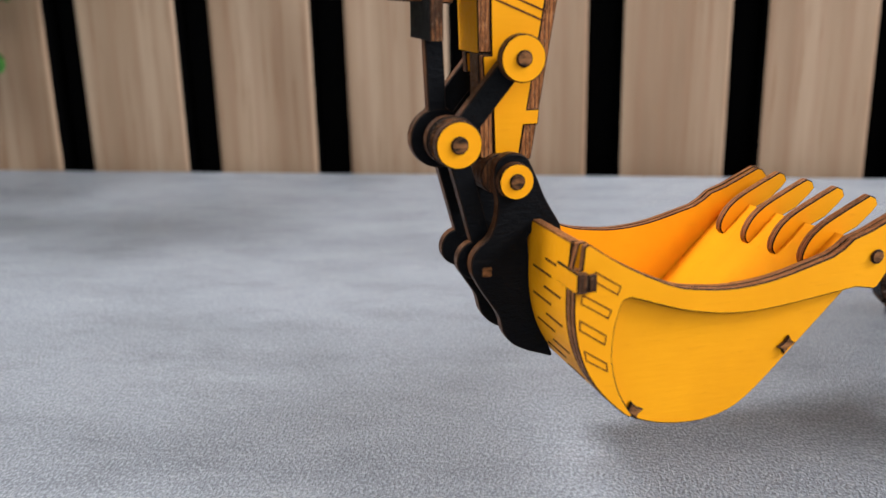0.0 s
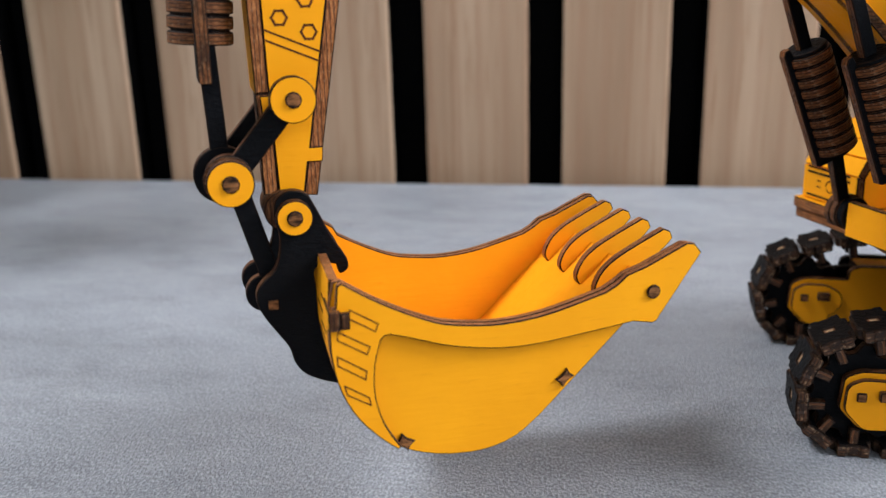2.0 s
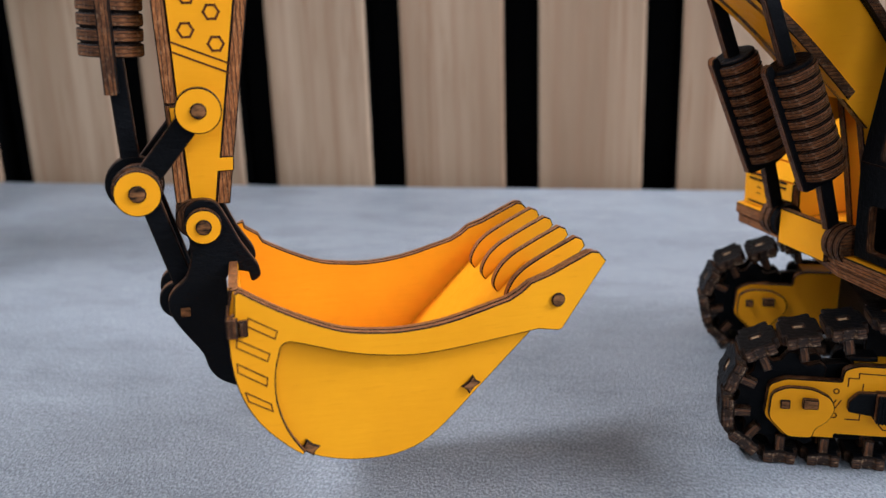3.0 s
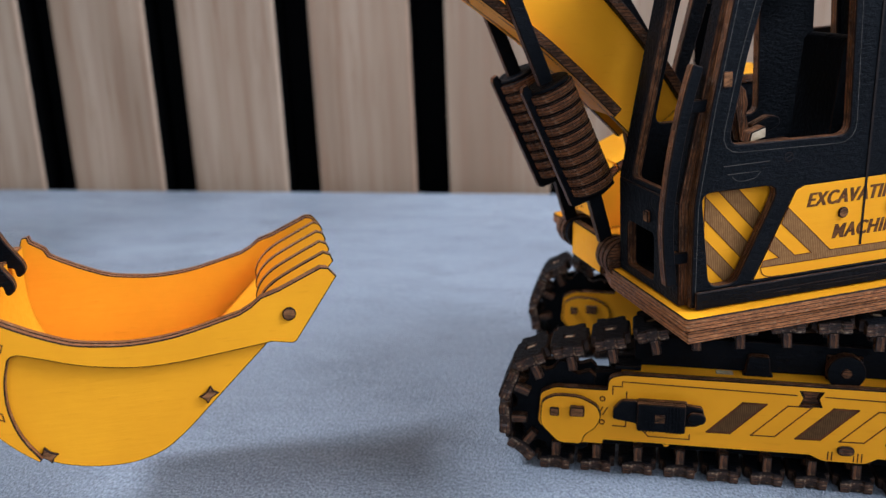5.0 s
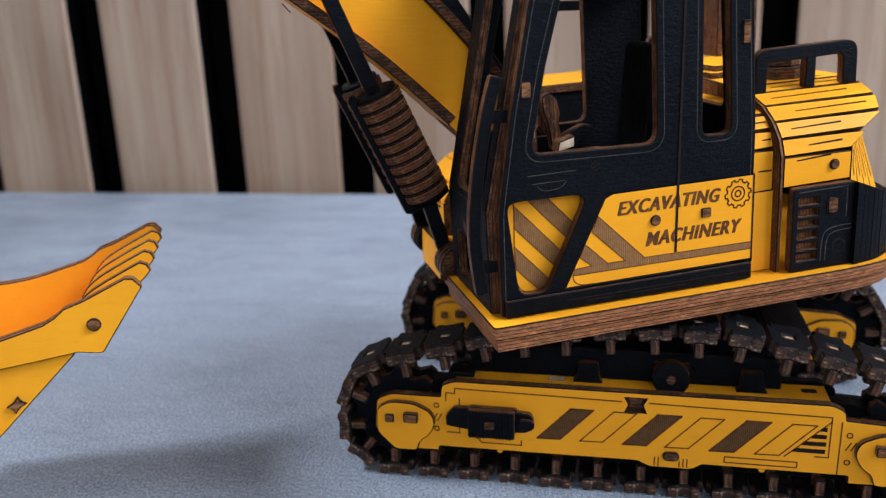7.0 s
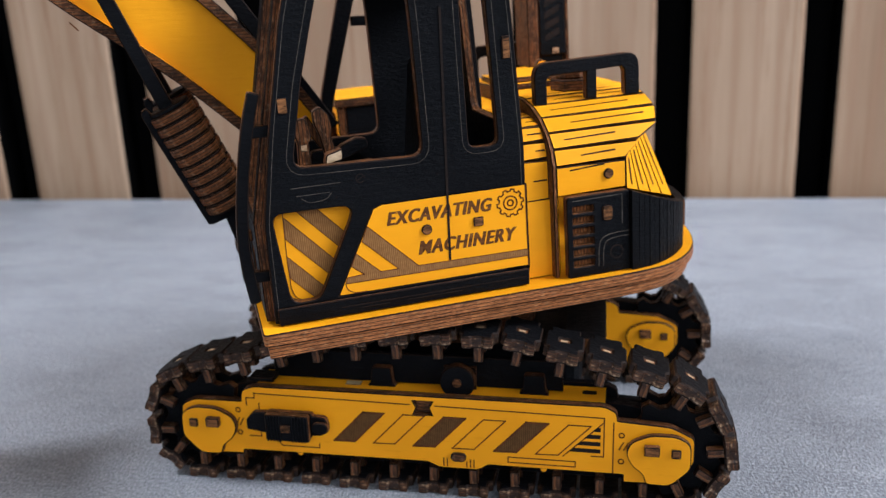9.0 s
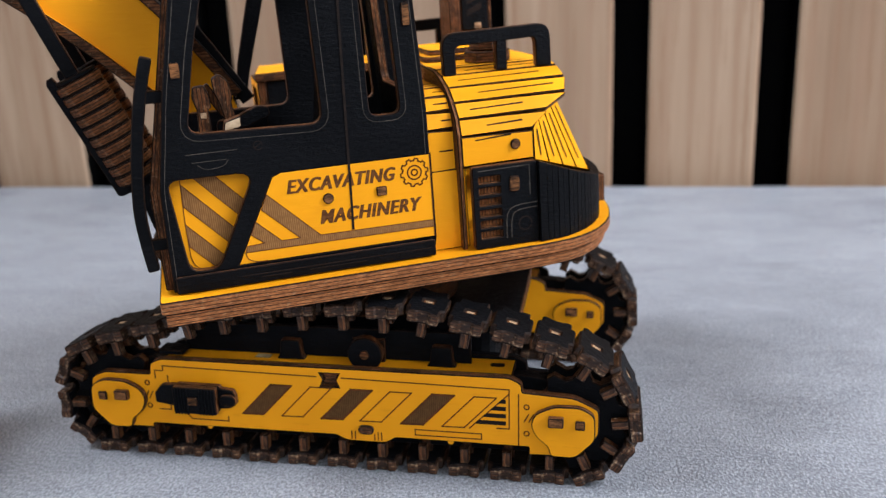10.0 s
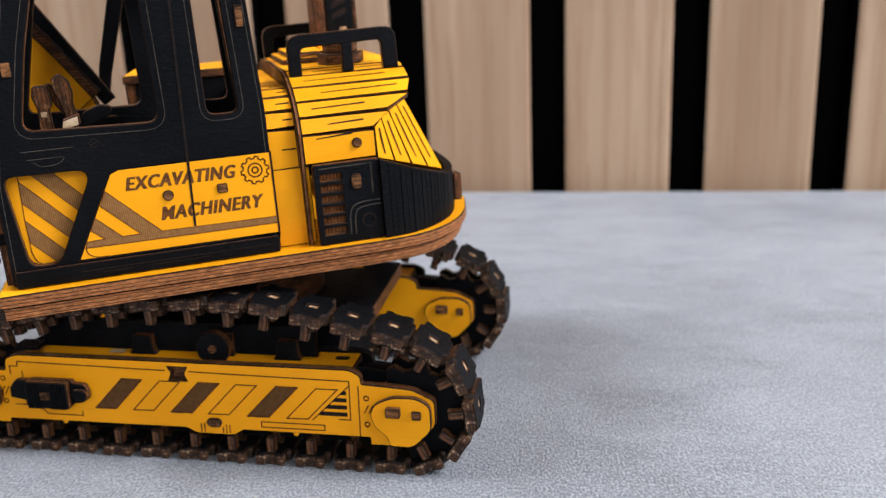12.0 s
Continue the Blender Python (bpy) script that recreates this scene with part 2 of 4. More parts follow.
def offset(pts, d):
    """The closed outline moved inwards by d."""
    area = sum(pts[i - 1][0] * pts[i][1] - pts[i][0] * pts[i - 1][1] for i in range(len(pts)))
    side, out, n = (1 if area > 0 else -1), [], len(pts)
    for i in range(n):
        a, b, c = Vector(pts[i - 1]), Vector(pts[i]), Vector(pts[(i + 1) % n])
        e1, e2 = (b - a), (c - b)
        n1 = Vector((-e1.y, e1.x)).normalized() * side if e1.length > 1e-9 else Vector((0, 0))
        n2 = Vector((-e2.y, e2.x)).normalized() * side if e2.length > 1e-9 else Vector((0, 0))
        m = n1 + n2
        out.append(tuple(b + m * (d / max(0.35, 1 + n1.dot(n2)))))
    return out


def clean(pts):
    out = []
    for p in pts:
        p = (float(p[0]), float(p[1]))
        if not out or (abs(p[0] - out[-1][0]) + abs(p[1] - out[-1][1])) > 1e-4:
            out.append(p)
    if abs(out[0][0] - out[-1][0]) + abs(out[0][1] - out[-1][1]) < 1e-4:
        out.pop()
    return out


def add_plate(bm, outer, n0, n1, axes="uw", holes=(), chamfer=0.22, face=0, edge=1, basis=None):
    """Cuts one board from an outline: caps of the face material, scorched sides, corners a little broken."""
    uv = bm.loops.layers.uv.verify()
    base = basis or AXES[axes]
    turn = (lambda x, y, n: base @ Vector((x, y, n)) * MM)
    lo, hi = min(n0, n1), max(n0, n1)
    c = min(chamfer, (hi - lo) * 0.3)
    loops = [(clean(outer), c)] + [(clean(h), -c) for h in holes]
    caps = {lo: [], hi: []}
    for pts, inset in loops:
        small = offset(pts, inset) if inset else pts
        rings = []
        for level, shape in ((lo, small), (lo + c, pts), (hi - c, pts), (hi, small)):
            rings.append([bm.verts.new(turn(x, y, level)) for x, y in shape])
        caps[lo].append((small, rings[0]))
        caps[hi].append((small, rings[3]))
        run, marks = 0.0, [0.0]
        for i in range(len(pts)):
            run += (Vector(pts[(i + 1) % len(pts)]) - Vector(pts[i])).length
            marks.append(run)
        for r, (va, vb) in zip(range(3), ((0, c), (c, hi - lo - c), (hi - lo - c, hi - lo))):
            for i in range(len(pts)):
                j = (i + 1) % len(pts)
                f = bm.faces.new((rings[r][i], rings[r][j], rings[r + 1][j], rings[r + 1][i]))
                f.material_index = edge if r == 1 else 2
                for loop, (a, b) in zip(f.loops, ((marks[i], va), (marks[i + 1], va), (marks[i + 1], vb), (marks[i], vb))):
                    loop[uv].uv = (a + pts[0][0] * 3.7, b + pts[0][1])
    for level, group in caps.items():
        flat = [[Vector((x, y, 0)) for x, y in pts] for pts, _ in group]
        verts = [v for _, ring in group for v in ring]
        spots = [p for pts, _ in group for p in pts]
        wide = max(p[0] for p in spots) - min(p[0] for p in spots) >= max(p[1] for p in spots) - min(p[1] for p in spots)
        for tri in tessellate_polygon(flat):
            try:
                f = bm.faces.new([verts[k] for k in tri])
            except ValueError:
                continue
            f.material_index = face
            for loop, k in zip(f.loops, tri):
                loop[uv].uv = (spots[k][0], spots[k][1]) if wide else (spots[k][1], spots[k][0])
    return bm


def done(bm):
    bmesh.ops.recalc_face_normals(bm, faces=bm.faces[:])
    return bm


def plate(name, outer, n0, n1, parent, place=None, axes="uw", holes=(), face=None, edge=None, label="", chamfer=0.22, basis=None):
    bm = add_plate(bmesh.new(), outer, n0, n1, axes, holes, chamfer, basis=basis)
    return link_mesh(name, done(bm), [face or YELLOW, edge or EDGE, CHAR], parent, place, label)


def plates(name, shapes, parent, place=None, face=None, edge=None, label="", chamfer=0.22):
    """Several boards glued into one piece: rows of outline, n0, n1, axes, holes."""
    bm = bmesh.new()
    for row in shapes:
        outer, n0, n1 = row[:3]
        add_plate(bm, outer, n0, n1, row[3] if len(row) > 3 else "uw", row[4] if len(row) > 4 else (), chamfer)
    return link_mesh(name, done(bm), [face or YELLOW, edge or EDGE, CHAR], parent, place, label)


def engraving(name, lines, n, parent, place=None, axes="uw", width=0.32, material_=None, closed=False, height=0.05, fills=(), label=""):
    """Burnt lines (and burnt fields) on a board's face at depth n."""
    bm = bmesh.new()
    for line in lines:
        pts = list(line) + ([line[0]] if closed else [])
        for a, b in zip(pts, pts[1:]):
            d = (Vector(b) - Vector(a)).normalized() * width / 2
            add_plate(bm, bar(a[0] - d.x, a[1] - d.y, b[0] + d.x, b[1] + d.y, width), n - height, n + height, axes, (), 0.0)
    for f in fills:
        add_plate(bm, f, n - height, n + height, axes, (), 0.0)
    m = material_ or SCORCH
    return link_mesh(name, done(bm), [m, m], parent, place, label)


def band(path, thickness, closed=False):
    """The outline of a bent strip along an open line."""
    left = []
    for i, p in enumerate(path):
        a, b = Vector(path[max(i - 1, 0)]), Vector(path[min(i + 1, len(path) - 1)])
        d = (b - a).normalized()
        left.append((p[0] - d.y * thickness, p[1] + d.x * thickness))
    return list(path) + left[::-1]


def box_outline(x0, y0, x1, y1):
    return [(x0, y0), (x1, y0), (x1, y1), (x0, y1)]

# ---- the setting ----


def box_mesh(name, x0, y0, z0, x1, y1, z1, mat_, bevel=0.0, parent=None, label=""):
    bm = bmesh.new()
    bmesh.ops.create_cube(bm, size=1.0, matrix=Matrix.LocRotScale(((x0 + x1) / 2, (y0 + y1) / 2, (z0 + z1) / 2), None, (x1 - x0, y1 - y0, z1 - z0)))
    if bevel:
        bmesh.ops.bevel(bm, geom=bm.edges[:], offset=bevel, segments=2, profile=0.5, affect="EDGES")
    return link_mesh(name, bm, [mat_], parent, None, label)


WALL_Y = 0.4798
# the table stands a finger's width clear of the wall panel
TABLE_Z, TABLE_BACK = 0.003, 0.471
table_top = tagged(box_mesh("table_top", -1.3, -0.45, -0.027, 1.5, TABLE_BACK, TABLE_Z, STONE, 0.002), "pale grey stone-look laminate table top with faint clouds", "table top", kind="structure")
for leg_x in (-1.2, 1.4):
    for leg_y in (-0.38, 0.40):
        box_mesh("table_leg", leg_x - 0.03, leg_y - 0.03, -0.74, leg_x + 0.03, leg_y + 0.03, -0.0275, OAK, 0.003, table_top, "square oak table leg")
tagged(box_mesh("floor", -1.65, -2.4, -0.80, 2.0, 0.62, -0.74, FLOOR_WOOD), "brown wooden floor of the room", "floor", kind="structure")
back = box_mesh("wall_north", -1.65, WALL_Y + 0.0205, -0.74, 2.0, 0.62, 1.95, FELT)
tagged(back, "black felt backing of the slatted wall panel", "wall", kind="structure")
# oak slats of the panel behind the table
slat = bmesh.new()
bmesh.ops.create_cube(slat, size=1.0, matrix=Matrix.LocRotScale((0, 0.010, 0.0), None, (0.0535, 0.020, 2.60)))
bmesh.ops.bevel(slat, geom=[e for e in slat.edges if abs(e.verts[0].co.z - e.verts[1].co.z) > 1], offset=0.0022, segments=3, profile=0.5, affect="EDGES")
slat_mesh = bpy.data.meshes.new("slat")
for f in slat.faces:
    f.material_index = 1 if abs(f.normal.x) > 0.95 else 0
slat.to_mesh(slat_mesh)
slat.free()
slat_mesh.materials.append(OAK)
slat_mesh.materials.append(FELT)
for k in range(-22, 28):
    ob = link_data("slat", slat_mesh, back, Matrix.Translation((0.0110 + 0.02675 + 0.07075 * k, WALL_Y, 0)) @ Matrix.Rotation(radians(-0.9), 4, "Y") @ Matrix.Translation((0, 0, 0.62)))


# unseen room closed around the table; its openings are added where the lamps sit
def pierced(name, outline, openings, n0, n1, axes, label, category):
    bm = add_plate(bmesh.new(), [(x * 1000, y * 1000) for x, y in outline], n0 * 1000, n1 * 1000, axes, [[(x * 1000, y * 1000) for x, y in hole] for hole in openings], 0.0)
    tagged(link_mesh(name, done(bm), [PLASTER, PLASTER]), label, category, kind="structure")


pierced("wall_south", box_outline(-1.65, -0.74, 2.0, 1.95), [box_outline(-0.15, 0.80, 1.15, 1.80)], -2.5, -2.4, "uw", "unseen plain light grey plastered wall with an opening added for a lamp", "wall")
tagged(box_mesh("wall_west", -1.75, -2.4, -0.74, -1.65, 0.62, 1.95, PLASTER), "plain light grey plastered wall of the room", "wall", kind="structure")
pierced("wall_east", box_outline(-2.4, -0.74, 0.62, 1.95), [box_outline(-1.28, 0.65, -0.42, 1.75), box_outline(-0.34, 1.05, 0.50, 1.85)], 2.0, 2.1, "vw", "unseen plain light grey plastered wall with two openings added for lamps", "wall")
pierced("ceiling", box_outline(-1.65, -2.4, 2.0, 0.62), [box_outline(-1.58, -0.04, -0.82, 0.42)], 1.95, 2.05, "uv", "unseen light grey plastered ceiling with an opening added for a lamp", "ceiling")

# ---- the potted plant beside the panel ----
plant = tagged(new("potted_plant"), "green leafy plant in a grey pot, with unseen upper leaves added to shade the wall", "plant")
plant.location = (-0.272, 0.405, TABLE_Z)
bm = bmesh.new()
rings = []
for r, z in ((0.020, 0), (0.026, 0.030), (0.028, 0.034), (0.0285, 0.040), (0.026, 0.040), (0.024, 0.032)):
    rings.append([bm.verts.new((r * math.cos(a * math.pi / 12), r * math.sin(a * math.pi / 12), z)) for a in range(24)])
for a, b in zip(rings, rings[1:]):
    for k in range(24):
        bm.faces.new((a[k], a[(k + 1) % 24], b[(k + 1) % 24], b[k]))
bm.faces.new(rings[0][::-1])
bm.faces.new(rings[-1])
link_mesh("pot", done(bm), [CLAY], plant, Matrix.Translation(plant.location))
rnd = random.Random(5)
for k in range(96):
    # leaves after the low ones are unseen, added to shade the wall's left part
    low = k < 34
    a, up, reach = rnd.uniform(0, 2 * math.pi), rnd.uniform(0.045, 0.105) if low else rnd.uniform(0.12, 0.36), rnd.uniform(0.02, 0.052) if low else rnd.uniform(0.03, 0.12)
    size, bm = rnd.uniform(0.007, 0.011) if low else rnd.uniform(0.014, 0.022), bmesh.new()
    grid = []
    for i in range(7):
        f = i / 6
        w = size * math.sin(math.pi * min(1, f * 0.93 + 0.05)) ** 0.8
        grid.append([bm.verts.new((f * 2.4 * size - 0.3 * size, s * w, 0.5 * size * abs(s) - 0.9 * size * f * f)) for s in (-1, -0.5, 0, 0.5, 1)])
    for p, q in zip(grid, grid[1:]):
        for i in range(4):
            bm.faces.new((p[i], p[i + 1], q[i + 1], q[i]))
    stem = [Vector((0, 0, 0.03)), Vector((0.4 * reach, 0, 0.03 + 0.7 * (up - 0.03))), Vector((reach, 0, up))]
    turn = Matrix.Rotation(a, 4, "Z")
    leaf_at = turn @ Matrix.Translation(stem[-1]) @ Matrix.Rotation(rnd.uniform(-0.3, 0.6), 4, "Y") @ Matrix.Rotation(rnd.uniform(-0.5, 0.5), 4, "X")
    bm.transform(leaf_at)
    for p, q in zip(stem, stem[1:]):
        m = turn @ Matrix.Translation((p + q) / 2) @ (q - p).to_track_quat("Z", "Y").to_matrix().to_4x4()
        bmesh.ops.create_cone(bm, segments=5, radius1=0.0007, radius2=0.0006, depth=(q - p).length, matrix=m)
    link_mesh("leaf", bm, [LEAF], plant, Matrix.Translation(plant.location))

# ---- the excavator ----
T = 2.3
digger = tagged(new("toy_excavator"), "yellow and black laser-cut plywood model excavator on the table", "model excavator")
digger.location = (0.198, 0.236, TABLE_Z)


def peg(name, x, y, n0, n1, parent, w=1.9, h=1.9, place=None, axes="uw"):
    return plate(name, fillet(box_outline(x - w / 2, y - h / 2, x + w / 2, y + h / 2), 0.3, 2), n0, n1, parent, place, axes, face=PEG, label="scorched wooden peg end")


# -- tracks --
SIDE = fillet([(125.6, 23.6), (128.9, 25.2), (140.3, 25.2, 0.3), (140.6, 28.0), (143.5, 29.1), (222.3, 29.1), (224.8, 27.8), (225.0, 25.9, 0.3), (236, 25.2), (241, 22.8), (241.1, 16.9), (236, 11.6), (226.4, 11.4, 0.3), (226.4, 13.2, 0.3), (197.2, 13.2, 0.3), (195, 11.8), (186, 11.8), (183.6, 13.0, 0.3), (139.9, 12.8, 0.3), (139.9, 11.8, 0.3), (129.5, 11.6), (125.0, 16.2)], 1.1)
NOTCH = [(180.6, 27.8), (185.0, 27.8), (184.2, 26.3), (184.9, 24.6), (180.7, 24.6), (181.4, 26.3)]
LOOP = curve([(127.7, 31.5), (137.1, 34.0), (150, 37.6), (165, 39.6), (180, 40.9), (192.8, 40.9), (202.4, 40.4), (211.5, 38.5), (220.7, 36.6), (230.3, 34.6), (239.9, 31.5), (247.6, 24.8), (250.6, 15.4), (247.6, 6.5), (240.5, 1.1), (232, 0), (215, 0), (190, 0), (165, 0), (140, 0), (126, 0), (118.2, 2.6), (113.4, 9.5), (113.2, 18), (116, 25.4), (121, 29.2)], 8, closed=True)
LOOP = [(111.3 + (x - 113.2) * 0.9855, 3.0 + y * 0.966) for x, y in LOOP]

shoe_bm = bmesh.new()
# a shoe lies in its own frame: x along the track, y across it, z outwards with the tread face at 0
SHOE = fillet([(-3.3, -9.2), (-1.5, -9.2), (-1.1, -8.5), (1.1, -8.5), (1.5, -9.2), (3.4, -9.2), (3.4, -5.6), (4.4, -4.8), (4.4, 4.8), (3.4, 5.6), (3.4, 9.2), (1.5, 9.2), (1.1, 8.5), (-1.1, 8.5), (-1.5, 9.2), (-3.3, 9.2), (-3.3, 5.8), (-4.2, 5.3), (-4.2, -5.3), (-3.3, -5.8)], 0.25, 2)
SHOE = [(x, y * 0.75) for x, y in SHOE]
add_plate(shoe_bm, SHOE, -2.9, 0.0, "uv", [fillet(box_outline(-1.2, -1.1, 1.2, 1.1), 0.3, 2)], 0.36)
add_plate(shoe_bm, fillet(box_outline(-0.8, -0.6, 0.8, 0.6), 0.2, 2), -0.33, -0.2, "uv", (), 0.0, 3, 3)
link_bm = bmesh.new()
for y in (-4.6, 0.0, 4.6):
    add_plate(link_bm, box_outline(-1.0, -6.4, 1.0, -2.4) if y else box_outline(-1.15, -6.0, 1.15, -0.35), y - 1.05, y + 1.05, "uw", (), 0.15)
shoe_mesh, link_piece = bpy.data.meshes.new("track_shoe"), bpy.data.meshes.new("link")
for me, bm, mats in ((shoe_mesh, shoe_bm, (BLACK, CHAR_EDGE, CHAR, TENON)), (link_piece, link_bm, (LINK_EDGE, LINK_EDGE, CHAR))):
    done(bm).to_mesh(me)
    bm.free()
    for m in mats:
        me.materials.append(m)


def lay_track(v_mid):
    run = [0.0]
    for a, b in zip(LOOP, LOOP[1:] + LOOP[:1]):
        run.append(run[-1] + math.hypot(b[0] - a[0], b[1] - a[1]))
    count = round(run[-1] / 9.45)
    rnd = random.Random(int(v_mid))
    for k in range(count):
        s = (k + SHOE_PHASE) * run[-1] / count % run[-1]
        i = max(j for j in range(len(LOOP)) if run[j] <= s)
        a, b = Vector(LOOP[i]), Vector(LOOP[(i + 1) % len(LOOP)])
        f = (s - run[i]) / (run[i + 1] - run[i])
        p = a + (b - a) * f
        c, d = Vector(LOOP[(i - 3) % len(LOOP)]), Vector(LOOP[(i + 4) % len(LOOP)])
        along = (d - c).normalized()
        angle = math.atan2(along.y, along.x) + rnd.uniform(-0.09, 0.09)
        flat = p.y < 3.8
        if flat:
            angle = math.pi + rnd.uniform(-0.02, 0.02)
        m = TRACKS @ Matrix.Translation(Vector((p.x, v_mid + rnd.uniform(-0.25, 0.25), p.y)) * MM) @ Matrix.Rotation(-angle, 4, "Y")
        shoe = link_data("track_shoe", shoe_mesh, digger, m, "black track shoe with scorched brown edges")
        link_data("link", link_piece, shoe)


SHOE_PHASE = 0.10


FRAME_FIT = Matrix(((1.0148, 0, 0, -0.0069), (0, 1, 0, 0.0054), (0, 0, 1.0148, -0.00195), (0, 0, 0, 1)))


def track_frame(dv, near):
    side = plate("track_frame", SIDE, 202 + dv, 204.3 + dv, digger, TRACKS @ FRAME_FIT, holes=[NOTCH] if near else [], label="yellow plywood track frame with engraved stripes")
    plate("inner_side", SIDE, 213.4 + dv, 215.4 + dv, side, face=BLACK, edge=BLACK)
    plate("track_deck", box_outline(143, 204.3 + dv, 222.5, 213.3 + dv), 26.2, 28.3, side, axes="uv")
    for x, flip in ((0, 1), (366.2, -1)):
        boss = fillet([(x + flip * px_, y) for px_, y in ((126.0, 22.2), (129, 23.9), (134.5, 23.8), (138.4, 21.9), (139.4, 19.3), (138.2, 16.4), (135.6, 14.4), (135.2, 12.2), (130, 12.1), (125.8, 16.4))], 1.4)
        plate("boss", boss, 200.4 + dv, 201.95 + dv, side, label="yellow rounded boss plate")
        peg("peg", x + flip * 129.0, 20.0, 199.7 + dv, 200.5 + dv, side, 2.0, 2.0)
        peg("peg", x + flip * 134.0, 20.7, 198.9 + dv, 200.5 + dv, side, 3.2, 2.2)
        # sprocket in black between the sides
        teeth = []
        for k in range(40):
            r = 11.6 if k % 4 in (1, 2) else 9.6
            teeth.append((x + flip * 129.5 + r * math.cos(k * math.pi / 20), 18.6 + r * math.sin(k * math.pi / 20)))
        for v in (205.0, 210.6):
            plate("sprocket", teeth, v + dv, v + T + dv, side, face=BLACK, label="black toothed sprocket")
    plate("core", fillet([(124, 20), (130, 25), (140, 27.4), (226, 27.4), (237, 25), (242, 19), (237, 9), (129, 9)], 2), 207.5 + dv, 210.4 + dv, side, face=BLACK, edge=BLACK, label="black inner chain wheel block")
    lines = [[(143.6, 26.4), (143.6, 27.4), (179.8, 26.9)], [(185.6, 26.9), (222.2, 26.4), (222.2, 17.2), (219.6, 17.2)], [(141.6, 24.3), (141.6, 26.2), (143.6, 26.2)], [(141.8, 16.6), (144.6, 16.6), (144.6, 25.0)], [(148.5, 15.8), (149.6, 14.6), (158.4, 14.6), (158.4, 15.7)], [(201.6, 15.6), (201.6, 14.3), (216.2, 14.3), (216.2, 15.6), (201.6, 15.6)], [(224.2, 25.4), (224.2, 13.6)], [(187.2, 12.4), (187.2, 14.2)], [(188, 12.4), (188, 14.2)], [(193.2, 12.4), (193.2, 14.2)], [(194.0, 12.4), (194.0, 14.2)], [(192.4, 12.4), (192.4, 13.6)]]
    stripe = (lambda a: [(a, 16.8), (a + 4.9, 16.9), (a + 11.9, 24.3), (a + 7.1, 24.3)])
    for a in (171.2, 189.2, 207.6):
        q = stripe(a)
        lines += [q + [q[0]]]
    lines += [[(213.6, 16.8), (222.2, 25.4)]]
    lines += [disc(139.4, y, 0.55, 8) + [(139.95, y)] for y in (23.0, 17.3)] + [disc(225.9, y, 0.55, 8) + [(226.45, y)] for y in (22.6, 16.4)]
    for a in (138.6, 139.6, 225.4, 226.4):
        lines.append([(a, 19.2), (a + 0.9, 20.9)])
    if near:
        engraving("engraving", lines, 202 + dv, side, width=0.27)
        engraving("hatched_stripe", [stripe(a) for a in (162, 180.4, 198.5)], 202 + dv, side, width=0.42, closed=True)
        engraving("hatched_stripe", [], 202 + dv, side, material_=DARK_HATCH, fills=[stripe(a) for a in (162, 180.4, 198.5)], height=0.04)
        for k in range(4):
            y = 18.0 + 1.7 * k
            engraving("louvre", [], 202 + dv, side, material_=SLOT, fills=[[(214.6 + 1.7 * k, y), (221.5, y), (221.5, y + 0.95), (215.6 + 1.7 * k, y + 0.95)]], height=0.06)
        plate("peg", NOTCH, 203.0, 204.2, side, face=EDGE)
        plate("peg", bar(189.9, 14.9, 191.3, 14.9, 2.1, True), 201.2, 202.1, side, face=EDGE, edge=CHAR_EDGE, label="scorched peg end")
        body = fillet([(141.8, 19.0), (141.8, 21.4), (143.6, 23.5), (147.0, 23.6), (147.2, 23.9), (157.4, 23.9), (157.6, 23.3), (160.6, 23.0), (161.2, 21.6), (161.2, 19.5), (159.6, 18.5), (157.2, 18.3), (157.0, 17.5), (147.0, 17.5), (146.8, 18.3)], 0.5, 3)
        box = plate("motor_cover", body, 200.4, 201.98, side, face=BLACK, label="black ribbed motor cover with scorched edges")
        plate("rib_block", fillet(box_outline(147.0, 17.5, 157.2, 23.9), 0.4, 2), 198.6, 200.38, side, face=BLACK, label="black ribbed block")
        engraving("rib", [[(147.6 + 0.72 * k, 17.7), (147.6 + 0.72 * k, 23.7)] for k in range(13) if k not in (5, 6, 7)], 198.5, side, width=0.34, material_=BLACK, height=0.16)
        peg("peg", 151.8, 20.7, 198.2, 198.7, side, 2.3, 1.9)
        plate("knob", bar(158.9, 20.8, 160.2, 20.8, 2.6, True), 199.4, 200.38, side, face=BLACK)
        plate("tenon", box_outline(163.7, 207.4, 167.3, 209.4), 28.2, 28.42, side, axes="uv", face=BARE, edge=BARE, label="pale tenon end in the deck")
        engraving("deck_slot", [], 28.3, side, axes="uv", material_=SLOT, fills=[fillet(box_outline(217.2, 209.2, 220.4, 211.0), 0.7, 3)], height=0.07)
        # added black board that keeps light from behind off the deck
        plate("chain_guard", box_outline(146, 28.4, 213, 35.5), 209.6, 211.2, side, face=BLACK, edge=BLACK, label="black board above the deck, added to shade it")
        # carrier roller, guide blocks and a paper-thin white shim on the deck
        plate("carrier_roller", disc(190.0, 31.0, 3.9), 205.6, 208.2, side, face=BLACK, label="black carrier roller")
        plate("peg", disc(190.0, 31.0, 1.1, 10), 205.3, 205.7, side, face=EDGE, label="scorched peg end")
        plate("guide_block", box_outline(186.5, 27.6, 193.8, 33.5), 208.3, 212, side, face=SLOT, label="dark guide block")
        for a in (172.4, 206.8):
            plate("guide_block", fillet([(a - 3.4, 28.4), (a + 3.4, 28.4), (a + 2.6, 29.2), (a + 2.2, 33), (a - 2.2, 33), (a - 2.6, 29.2)], 0.6, 2), 207.0, 209.3, side, face=BLACK, label="black guide block")
